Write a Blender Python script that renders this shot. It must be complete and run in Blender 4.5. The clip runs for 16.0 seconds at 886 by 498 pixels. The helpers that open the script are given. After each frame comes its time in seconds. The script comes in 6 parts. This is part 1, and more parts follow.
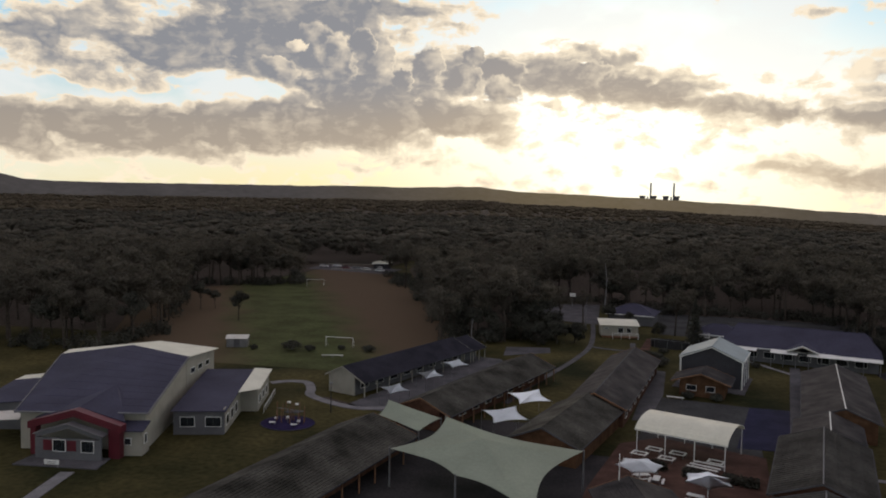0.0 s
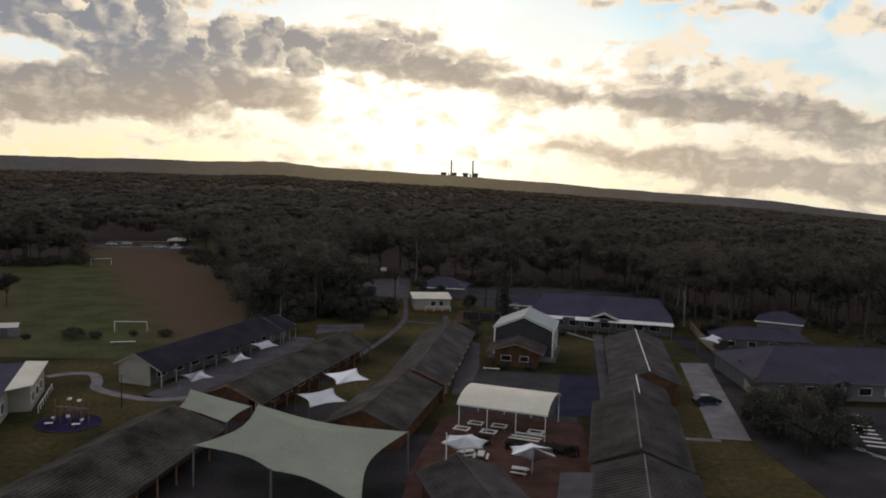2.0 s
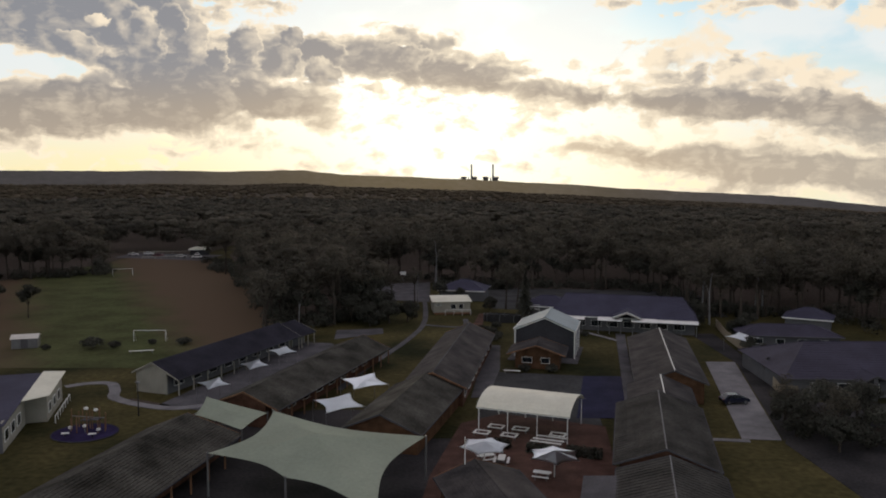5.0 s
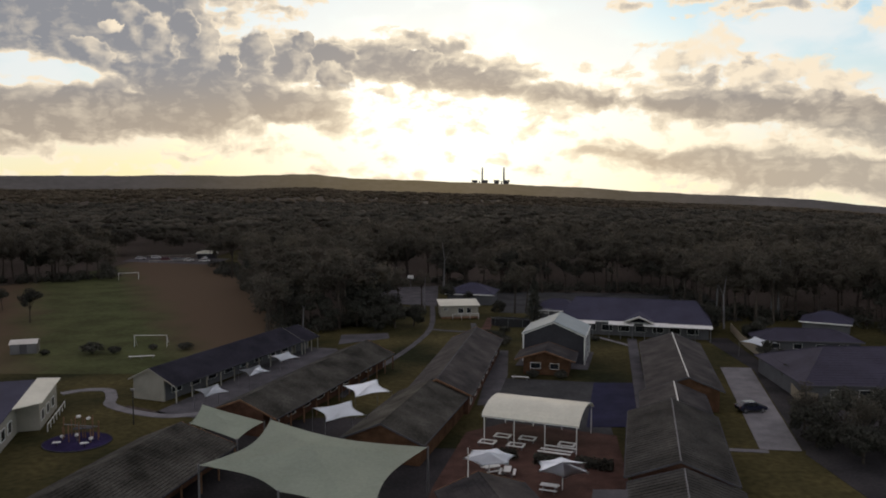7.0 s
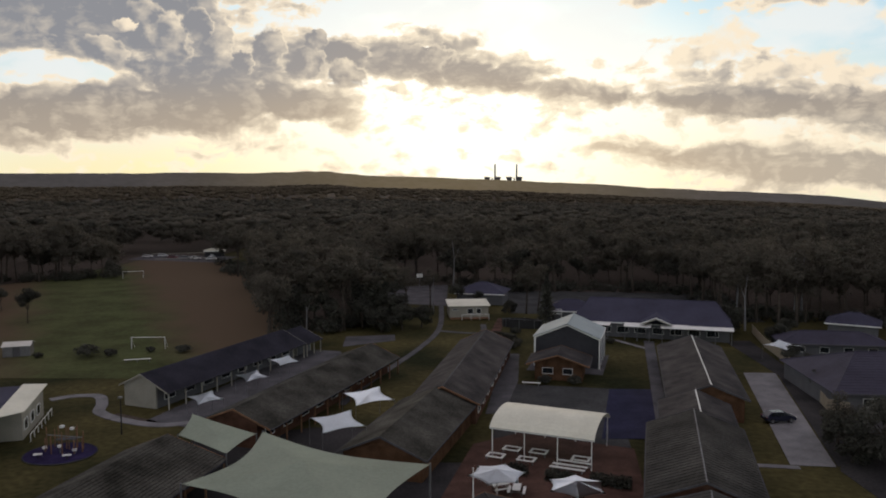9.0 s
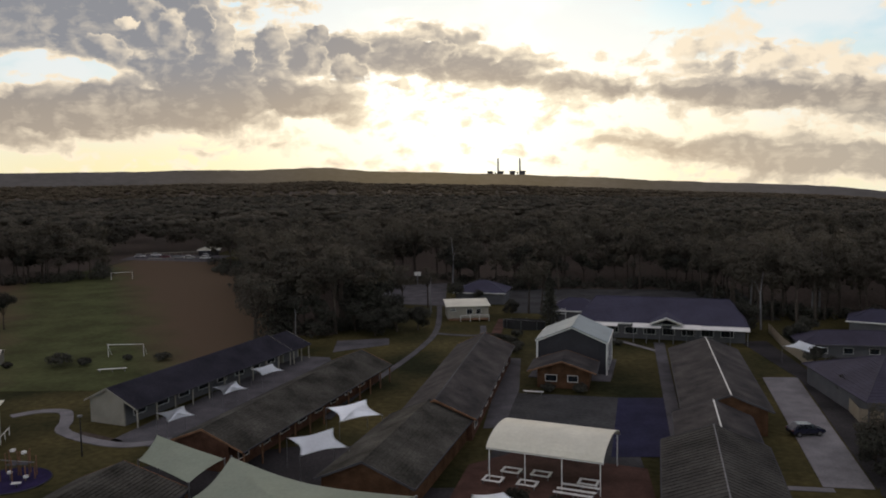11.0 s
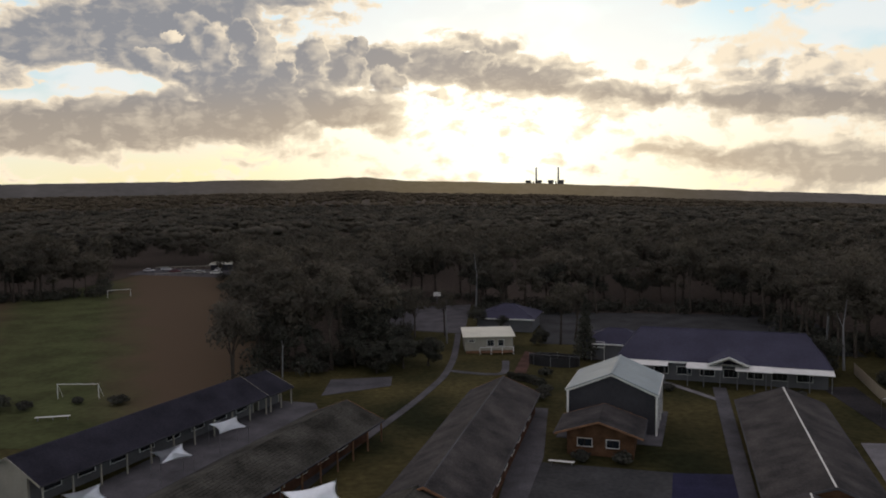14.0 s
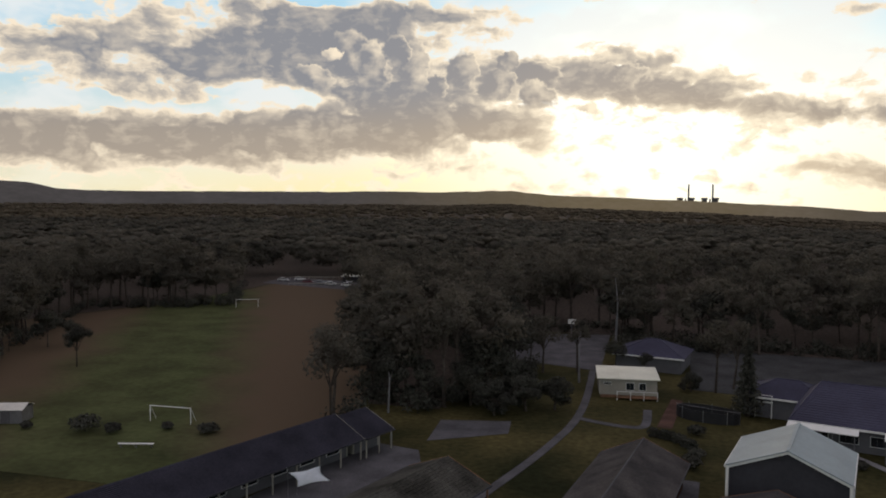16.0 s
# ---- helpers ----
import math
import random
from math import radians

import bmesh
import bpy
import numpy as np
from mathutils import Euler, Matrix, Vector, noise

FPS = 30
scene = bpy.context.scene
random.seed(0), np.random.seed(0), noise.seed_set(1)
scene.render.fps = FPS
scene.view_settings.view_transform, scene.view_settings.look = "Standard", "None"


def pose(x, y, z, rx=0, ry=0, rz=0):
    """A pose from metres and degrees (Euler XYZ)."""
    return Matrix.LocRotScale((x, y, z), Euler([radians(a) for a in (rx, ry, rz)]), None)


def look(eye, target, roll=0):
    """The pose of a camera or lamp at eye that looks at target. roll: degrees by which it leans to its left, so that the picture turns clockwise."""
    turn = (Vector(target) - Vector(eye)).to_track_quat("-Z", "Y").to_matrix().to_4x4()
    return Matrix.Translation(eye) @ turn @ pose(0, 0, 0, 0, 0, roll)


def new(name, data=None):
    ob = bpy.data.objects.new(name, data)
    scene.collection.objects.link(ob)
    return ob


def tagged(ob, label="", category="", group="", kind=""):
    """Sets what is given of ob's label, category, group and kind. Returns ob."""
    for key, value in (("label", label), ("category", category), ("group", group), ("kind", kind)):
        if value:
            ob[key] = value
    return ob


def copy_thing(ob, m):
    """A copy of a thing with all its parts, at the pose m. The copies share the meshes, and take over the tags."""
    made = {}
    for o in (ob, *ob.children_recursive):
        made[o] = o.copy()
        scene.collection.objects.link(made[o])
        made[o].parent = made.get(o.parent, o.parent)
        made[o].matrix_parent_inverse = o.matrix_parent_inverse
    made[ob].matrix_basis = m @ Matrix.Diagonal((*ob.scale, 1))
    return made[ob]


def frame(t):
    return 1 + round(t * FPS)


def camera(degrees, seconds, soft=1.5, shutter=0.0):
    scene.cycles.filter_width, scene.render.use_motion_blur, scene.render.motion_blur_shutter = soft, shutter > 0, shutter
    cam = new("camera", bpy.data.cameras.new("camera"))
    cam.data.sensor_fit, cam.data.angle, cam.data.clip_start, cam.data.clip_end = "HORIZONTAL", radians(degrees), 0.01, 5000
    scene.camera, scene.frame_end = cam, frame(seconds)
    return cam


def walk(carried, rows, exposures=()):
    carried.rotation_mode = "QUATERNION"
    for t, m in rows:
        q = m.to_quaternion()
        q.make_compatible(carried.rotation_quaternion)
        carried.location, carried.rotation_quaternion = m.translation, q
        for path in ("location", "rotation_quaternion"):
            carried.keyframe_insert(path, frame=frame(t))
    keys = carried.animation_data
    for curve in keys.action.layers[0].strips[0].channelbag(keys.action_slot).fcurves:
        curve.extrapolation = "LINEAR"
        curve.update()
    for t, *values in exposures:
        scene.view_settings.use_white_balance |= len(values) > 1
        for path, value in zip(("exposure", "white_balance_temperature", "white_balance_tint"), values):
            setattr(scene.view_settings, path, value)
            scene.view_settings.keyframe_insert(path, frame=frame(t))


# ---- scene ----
cam = camera(60, 16.0, soft=1.9)
walk(cam, [
    (0, pose(1.65, -8.37, 33.22, 86.178, -1.090, 12.300)),
    (0.5, pose(0.70, -5.17, 32.68, 85.495, -1.635, 5.438)),
    (1, pose(-0.21, -2.82, 32.26, 85.045, -2.026, -0.776)),
    (1.5, pose(-0.57, -2.07, 32.13, 84.794, -2.011, -2.517)),
    (2, pose(-0.56, -1.87, 32.09, 84.733, -1.596, -2.231)),
    (2.5, pose(-0.47, -1.75, 32.04, 84.737, -1.255, -1.926)),
    (3, pose(-0.32, -1.56, 31.92, 84.786, -1.042, -1.648)),
    (3.5, pose(-0.19, -1.26, 31.81, 84.821, -0.805, -1.425)),
    (4, pose(-0.08, -0.89, 31.70, 84.860, -0.548, -1.198)),
    (6.5, pose(1.07, 2.33, 30.96, 85.322, -0.012, -0.047)),
    (7, pose(1.28, 3.54, 30.91, 85.325, 0.021, 0.109)),
    (7.5, pose(1.53, 4.86, 30.80, 85.329, 0.163, 0.271)),
    (8, pose(1.78, 6.39, 30.76, 85.266, 0.126, 0.541)),
    (8.5, pose(1.94, 8.01, 30.73, 85.180, 0.132, 0.779)),
    (9, pose(2.14, 9.72, 30.72, 85.097, 0.139, 1.054)),
    (11.5, pose(3.92, 21.87, 30.38, 84.615, 0.869, 1.323)),
    (12, pose(4.35, 25.46, 30.33, 84.539, 0.866, 1.451)),
    (12.5, pose(4.88, 29.61, 30.46, 84.645, 1.091, 1.665)),
    (13, pose(5.43, 33.73, 30.46, 84.842, 1.002, 1.880)),
    (13.5, pose(6.08, 37.91, 30.42, 85.099, 0.858, 2.279)),
    (14, pose(6.90, 42.51, 30.26, 85.470, 0.913, 4.153)),
    (14.5, pose(7.32, 47.83, 30.32, 85.831, 0.382, 8.033)),
    (15, pose(7.60, 52.61, 30.40, 86.117, -0.029, 11.885)),
    (15.5, pose(7.54, 56.22, 30.48, 86.327, -0.202, 14.201)),
    (16, pose(7.17, 59.21, 30.42, 86.545, -0.391, 14.936)),
])

# ---- world, sun ----
world = bpy.data.worlds.new("world")
scene.world = world
world.use_nodes = True
WT = world.node_tree
WT.nodes.clear()


def wnode(kind, **sets):
    n = WT.nodes.new(kind)
    for k, v in sets.items():
        if k == "operation":
            n.operation = v
        elif k == "data_type":
            n.data_type = v
        elif k == "blend_type":
            n.blend_type = v
    return n


def wput(sock, v):
    if isinstance(v, bpy.types.NodeSocket):
        WT.links.new(v, sock)
    else:
        sock.default_value = v


def wm(op, a, b=0.0, c=0.0, clamp=False):
    n = wnode("ShaderNodeMath", operation=op)
    n.use_clamp = clamp
    for s, v in zip(n.inputs, (a, b, c)):
        wput(s, v)
    return n.outputs[0]


def wmix(f, a, b):
    n = wnode("ShaderNodeMix", data_type="RGBA")
    wput(n.inputs[0], f)
    for s, v in ((n.inputs[6], a), (n.inputs[7], b)):
        wput(s, v if isinstance(v, bpy.types.NodeSocket) else (*v, 1))
    return n.outputs[2]


def wnoise(vec, scale, detail, rough=0.5, lac=2.0):
    n = wnode("ShaderNodeTexNoise")
    n.inputs["Scale"].default_value, n.inputs["Detail"].default_value = scale, detail
    n.inputs["Roughness"].default_value, n.inputs["Lacunarity"].default_value = rough, lac
    wput(n.inputs["Vector"], vec)
    return n


def wvec(x, y, z=0.0):
    n = wnode("ShaderNodeCombineXYZ")
    for s, v in zip(n.inputs, (x, y, z)):
        wput(s, v)
    return n.outputs[0]


def wsmooth(v, a, b):
    n = wnode("ShaderNodeMapRange")
    n.interpolation_type = "SMOOTHSTEP"
    for s, q in zip(n.inputs[:5], (v, a, b, 0.0, 1.0)):
        wput(s, q)
    return n.outputs[0]


tc = wnode("ShaderNodeTexCoord")
sep = wnode("ShaderNodeSeparateXYZ")
WT.links.new(tc.outputs["Generated"], sep.inputs[0])
SX, SY, SZ = sep.outputs
AZ = wm("MULTIPLY", wm("ARCTAN2", SX, SY), 57.2958)
EL = wm("MULTIPLY", wm("ARCSINE", SZ), 57.2958)
# coordinates of the cloud layer, in degrees, warped by two scales of turbulence
P0 = wvec(AZ, wm("MULTIPLY", EL, 1.35))
w1 = wnoise(P0, 0.16, 3)
w2 = wnoise(P0, 0.7, 4)
sp1, sp2 = wnode("ShaderNodeSeparateColor"), wnode("ShaderNodeSeparateColor")
WT.links.new(w1.outputs["Color"], sp1.inputs[0])
WT.links.new(w2.outputs["Color"], sp2.inputs[0])
wx = wm("ADD", wm("MULTIPLY_ADD", sp1.outputs[0], 3.6, -1.8), wm("MULTIPLY_ADD", sp2.outputs[0], 1.2, -0.6))
wy = wm("ADD", wm("MULTIPLY_ADD", sp1.outputs[1], 1.6, -0.8), wm("MULTIPLY_ADD", sp2.outputs[1], 0.8, -0.4))
AW, EW = wm("ADD", AZ, wx), wm("ADD", EL, wy)


def blob(a, e, sa, se, w):
    """A soft bank of cloud: middle (azimuth, elevation), half sizes, all in degrees, and its weight."""
    da = wm("DIVIDE", wm("SUBTRACT", AW, a), sa)
    de = wm("DIVIDE", wm("SUBTRACT", EW, e), se)
    r2 = wm("ADD", wm("MULTIPLY", da, da), wm("MULTIPLY", de, de))
    return wm("MULTIPLY", wm("EXPONENT", wm("MULTIPLY", r2, -0.8)), w)


def billow(du=0.0):
    """Heaped relief of the cloud tops, taken a step towards the sun by du."""
    u = wm("MULTIPLY_ADD", SUNWARD, du, wm("MULTIPLY_ADD", wx, 0.35, AZ))
    v = wm("MULTIPLY_ADD", wm("MULTIPLY_ADD", wy, 0.35, EL), 1.3, du * 0.25)
    p = wvec(u, v)
    cell = wnode("ShaderNodeTexVoronoi")
    cell.feature = "SMOOTH_F1"
    cell.inputs["Scale"].default_value, cell.inputs["Detail"].default_value = 0.42, 3.0
    cell.inputs["Roughness"].default_value, cell.inputs["Smoothness"].default_value = 0.5, 0.35
    wput(cell.inputs["Vector"], p)
    return wm("MULTIPLY_ADD", cell.outputs["Distance"], -0.55, wm("MULTIPLY", wnoise(p, 0.5, 7, 0.55).outputs[0], 0.95))


SUNWARD = wm("MAXIMUM", wm("MINIMUM", wm("DIVIDE", wm("SUBTRACT", 1.0, AZ), 6.0), 1.0), -1.0)
puff = billow()
relief = wm("MULTIPLY", wm("SUBTRACT", puff, billow(0.75)), 1.7)

# banks of layered cloud and the gaps in them, and the heaps that tower out of them (the last number: how much light the heap takes)
BANKS = [
    (-44.0, 3.9, 8.0, 1.2, 1.5), (-34.5, 4.3, 8.0, 1.5, 1.5), (-26.0, 4.8, 7.0, 1.5, 1.5), (-18.0, 5.3, 6.0, 1.4, 1.5), (-12.0, 5.3, 3.6, 0.9, 1.1),
    (-26.0, 11.6, 5.0, 1.9, 1.7), (-21.0, 12.2, 3.5, 1.4, 1.5), (-36.0, 9.2, 5.0, 1.6, 1.1), (-31.5, 9.9, 4.0, 1.8, 1.2), (-41.0, 10.5, 4.0, 1.6, 0.8), (-50.0, 7.0, 7.0, 4.0, 0.9),
    (-22.0, 9.0, 4.0, 2.0, 1.0), (-29.0, 13.8, 9.0, 1.0, 0.8), (-15.5, 7.8, 6.0, 1.8, 1.5),
    (-25.9, 7.5, 2.2, 0.45, -1.7), (-29.3, 8.1, 1.4, 0.4, -0.9), (-31.8, 6.7, 1.9, 0.4, -1.3), (-36.6, 9.6, 1.6, 0.6, -0.9), (-41.5, 6.5, 3.0, 0.5, -1.0), (-23.5, 14.3, 2.5, 0.6, -1.4),
    (-43.0, 12.3, 2.0, 0.7, -1.2), (-37.0, 6.8, 2.5, 0.4, -0.9), (-14.9, 4.7, 1.2, 0.3, -0.9), (-12.2, 4.2, 1.2, 0.3, -1.1),
    (-12.3, 12.8, 3.0, 0.9, 1.2), (-16.5, 13.5, 2.5, 0.6, 0.9), (-7.0, 12.0, 4.0, 0.5, -0.7),
    (-8.0, 9.6, 3.0, 0.9, 1.2), (-2.0, 8.7, 4.5, 1.5, 1.6), (3.5, 7.8, 3.5, 1.0, 1.3), (7.5, 6.7, 3.0, 0.6, 0.9), (-3.0, 13.2, 6.0, 1.3, -1.0), (8.0, 11.5, 6.0, 2.2, -1.0),
    (11.5, 6.2, 3.5, 0.55, 1.0), (17.2, 5.7, 4.5, 0.85, 1.5), (23.0, 5.0, 4.5, 1.0, 1.5), (30.0, 4.0, 5.0, 1.2, 1.4), (38.0, 3.5, 7.0, 1.3, 1.0),
    (11.5, 2.4, 4.0, 0.5, 0.6), (17.5, 1.9, 5.0, 0.9, 1.3), (23.5, 1.0, 5.0, 1.0, 1.4), (29.0, 0.4, 6.0, 1.1, 1.4), (36.0, 0.0, 7.0, 1.4, 1.2),
    (18.0, 8.2, 2.6, 0.9, 0.5), (24.5, 7.4, 3.0, 0.7, 0.6), (15.0, 12.6, 5.0, 0.4, 0.7), (24.0, 11.8, 3.5, 0.45, 0.7), (30.0, 10.6, 3.0, 0.7, 0.8),
    (26.2, 9.8, 3.0, 0.7, -1.4), (31.0, 8.0, 2.5, 1.0, -1.4),
]
HEAPS = [
    (-21.6, 10.4, 2.3, 2.1, 0.0), (-23.2, 10.6, 0.9, 0.5, 0.8), (-24.6, 9.0, 2.0, 1.0, 0.1), (-8.6, 9.4, 2.4, 1.0, -0.1), (-2.6, 9.0, 3.0, 1.2, 0.05), (-4.2, 6.8, 1.3, 0.62, 0.8),
    (-11.0, 8.5, 1.8, 1.5, 0.05), (-8.1, 7.8, 1.8, 1.2, 0.15), (-13.6, 9.2, 1.6, 2.1, 0.1), (-15.4, 8.6, 1.0, 1.4, -0.1), (-17.0, 9.9, 1.5, 2.1, 0.15),
    (-20.2, 9.7, 1.8, 2.1, 0.15), (-10.2, 10.2, 1.0, 0.8, 0.0), (-18.4, 11.0, 1.1, 1.4, -0.1), (18.9, 9.6, 2.6, 1.5, 1.2), (16.4, 8.6, 2.2, 1.0, 0.9),
    (24.5, 8.0, 2.6, 1.1, 1.1), (26.6, 7.0, 2.2, 0.9, 1.0), (29.5, 10.4, 2.4, 0.8, 1.2), (32.6, 11.0, 2.2, 0.9, 1.2), (22.0, 7.4, 2.2, 0.9, 0.8),
]
bank = blob(*BANKS[0])
for b in BANKS[1:]:
    bank = wm("ADD", bank, blob(*b))
layer = wnoise(wvec(wm("MULTIPLY", AW, 0.42), wm("MULTIPLY", EW, 1.5)), 0.42, 7, 0.55).outputs[0]
fluff = wnoise(wvec(AW, wm("MULTIPLY", EW, 1.4)), 0.55, 7, 0.55).outputs[0]
tex = wm("ADD", wm("MULTIPLY", layer, 2.7), wm("MULTIPLY", fluff, 2.2))
# the same texture one step nearer to the sun: where it is thinner there, the cloud's flank is lit
AS, ES = wm("MULTIPLY_ADD", SUNWARD, 0.55, AW), wm("SUBTRACT", EW, 0.12)
layer_s = wnoise(wvec(wm("MULTIPLY", AS, 0.42), wm("MULTIPLY", ES, 1.5)), 0.42, 5, 0.55).outputs[0]
fluff_s = wnoise(wvec(AS, wm("MULTIPLY", ES, 1.4)), 0.55, 5, 0.55).outputs[0]
flank = wm("ADD", wm("MULTIPLY", wm("SUBTRACT", layer, layer_s), 0.5), wm("MULTIPLY", wm("SUBTRACT", fluff, fluff_s), 0.8))
dens = wm("ADD", wm("MULTIPLY", bank, 0.80), wm("ADD", wm("MULTIPLY_ADD", puff, 0.9, -3.02), wm("MULTIPLY", tex, 1.2)))
cover = wsmooth(dens, -0.05, 0.34)
thick = wsmooth(dens, 0.0, 1.05)
# glow round the sun, which stands behind the low cloud
ga = wm("DIVIDE", wm("SUBTRACT", AZ, 1.0), 15.0)
ge = wm("DIVIDE", wm("SUBTRACT", EL, 3.0), 8.0)
g2 = wm("ADD", wm("MULTIPLY", ga, ga), wm("MULTIPLY", ge, ge))
glow = wm("EXPONENT", wm("MULTIPLY", g2, -1.0))
ga2 = wm("DIVIDE", wm("SUBTRACT", AZ, -4.0), 44.0)
ge2 = wm("DIVIDE", wm("SUBTRACT", EL, 0.3), 3.6)
low = wm("EXPONENT", wm("MULTIPLY", wm("ADD", wm("MULTIPLY", ga2, ga2), wm("MULTIPLY", ge2, ge2)), -1.0))
sky = wnode("ShaderNodeTexSky")
sky.sky_type, sky.sun_disc = "NISHITA", False
sky.sun_elevation, sky.sun_rotation = radians(4.0), radians(0.5)
sky.air_density, sky.dust_density, sky.ozone_density = 1.0, 1.5, 2.0
clear = wnode("ShaderNodeMix", data_type="RGBA", blend_type="ADD")
clear.inputs[0].default_value = 1.0
nish = wnode("ShaderNodeVectorMath", operation="SCALE")
WT.links.new(sky.outputs[0], nish.inputs[0])
nish.inputs[3].default_value = 0.06
WT.links.new(nish.outputs[0], clear.inputs[6])
high = wmix(wsmooth(EL, 2.0, 14.0), (0.56, 0.62, 0.62), (0.24, 0.50, 0.68))
WT.links.new(wmix(wsmooth(EL, 15.0, 60.0), high, (0.10, 0.16, 0.26)), clear.inputs[7])
back = clear.outputs[2]
veil = wnoise(wvec(wm("MULTIPLY", AW, 0.5), EW), 0.3, 4).outputs[0]
back = wmix(wm("MULTIPLY", wsmooth(veil, 0.34, 0.58), 0.85), back, (0.86, 0.88, 0.87))
back = wmix(wm("MULTIPLY", low, 0.95), back, (1.02, 0.87, 0.43))
back = wmix(glow, back, (1.26, 1.22, 1.06))
warm = wm("ADD", wm("MULTIPLY", glow, 0.8), wm("MULTIPLY", low, 0.85), clamp=True)
cool = wsmooth(EL, 4.5, 8.5)
thin_side = wm("MULTIPLY", wsmooth(AZ, 4.0, 14.0), wsmooth(EL, 5.5, 2.5))
murk = wmix(thin_side, wmix(cool, (0.365, 0.318, 0.275), (0.275, 0.280, 0.305)), (0.40, 0.378, 0.345))
shade = wmix(warm, murk, (0.60, 0.48, 0.345))
lit = wmix(warm, (0.96, 0.82, 0.63), (1.10, 0.95, 0.70))
mott = wsmooth(fluff, 0.36, 0.64)
streak = wsmooth(layer, 0.36, 0.66)
pale = wm("ADD", wm("MULTIPLY_ADD", relief, 0.25, flank), wm("ADD", wm("MULTIPLY", mott, 0.10), wm("MULTIPLY", streak, 0.22)))
body = wmix(wm("SUBTRACT", wm("MULTIPLY", thick, 1.12), pale, clamp=True), lit, shade)
final = wmix(cover, back, body)
# heaps, the farther ones first
ragged = wnoise(wvec(AZ, EL), 1.5, 5, 0.55)
esep = wnode("ShaderNodeSeparateColor")
WT.links.new(ragged.outputs["Color"], esep.inputs[0])
AE = wm("ADD", wm("MULTIPLY_ADD", wx, 0.22, AZ), wm("MULTIPLY_ADD", esep.outputs[0], 1.4, -0.7))
EE = wm("ADD", wm("MULTIPLY_ADD", wy, 0.26, EL), wm("MULTIPLY_ADD", esep.outputs[1], 1.1, -0.55))
lumps = wm("MULTIPLY_ADD", puff, -1.3, 0.16)
for a, e, sa, se, gain in HEAPS:
    da = wm("DIVIDE", wm("SUBTRACT", AE, a), sa)
    de = wm("DIVIDE", wm("SUBTRACT", EE, e), se)
    r2 = wm("ADD", lumps, wm("ADD", wm("MULTIPLY", da, da), wm("MULTIPLY", de, de)))
    mask = wsmooth(r2, 1.10, 0.72 if a < 5 else 0.45)
    fade = wm("MULTIPLY", mask, wsmooth(de, -1.1, -0.25))
    tilt = wm("MULTIPLY_ADD", de, 0.30, wm("MULTIPLY", da, 0.34 if a < 1 else -0.34))
    side = wm("MULTIPLY_ADD", da, 0.55 if a < 1 else -0.55, wm("MULTIPLY_ADD", de, 0.25, 0.45), clamp=True)
    rim = wm("MULTIPLY", wm("MULTIPLY", wsmooth(r2, 0.66, 1.06), side), 1.15 if a < 5 else 0.4)
    light = wm("ADD", wm("ADD", wm("MULTIPLY", tilt, 0.6), rim), wm("MULTIPLY_ADD", relief, 0.75, wm("MULTIPLY_ADD", mott, 0.12, gain - 0.04)), clamp=True)
    final = wmix(fade, final, wmix(light, shade, lit))
deck = wnoise(wvec(SX, SY, SZ), 2.2, 6, 0.55).outputs[0]
final = wmix(wm("MULTIPLY", wsmooth(EL, 14.0, 36.0), 0.9), final, wmix(wsmooth(deck, 0.3, 0.7), (0.42, 0.38, 0.44), (0.60, 0.54, 0.59)))
bg = wnode("ShaderNodeBackground")
bg.inputs["Strength"].default_value = 1.0
WT.links.new(final, bg.inputs["Color"])
wout = wnode("ShaderNodeOutputWorld")
WT.links.new(bg.outputs[0], wout.inputs[0])

sun = new("sun", bpy.data.lights.new("sun", "SUN"))
sun.data.energy, sun.data.angle, sun.data.color = 0.7, radians(12), (1.0, 0.80, 0.55)
sun.matrix_world = look((0, 0, 0), (-0.5, -60, -5))
scene.view_settings.exposure = 0.0

# ---- materials ----


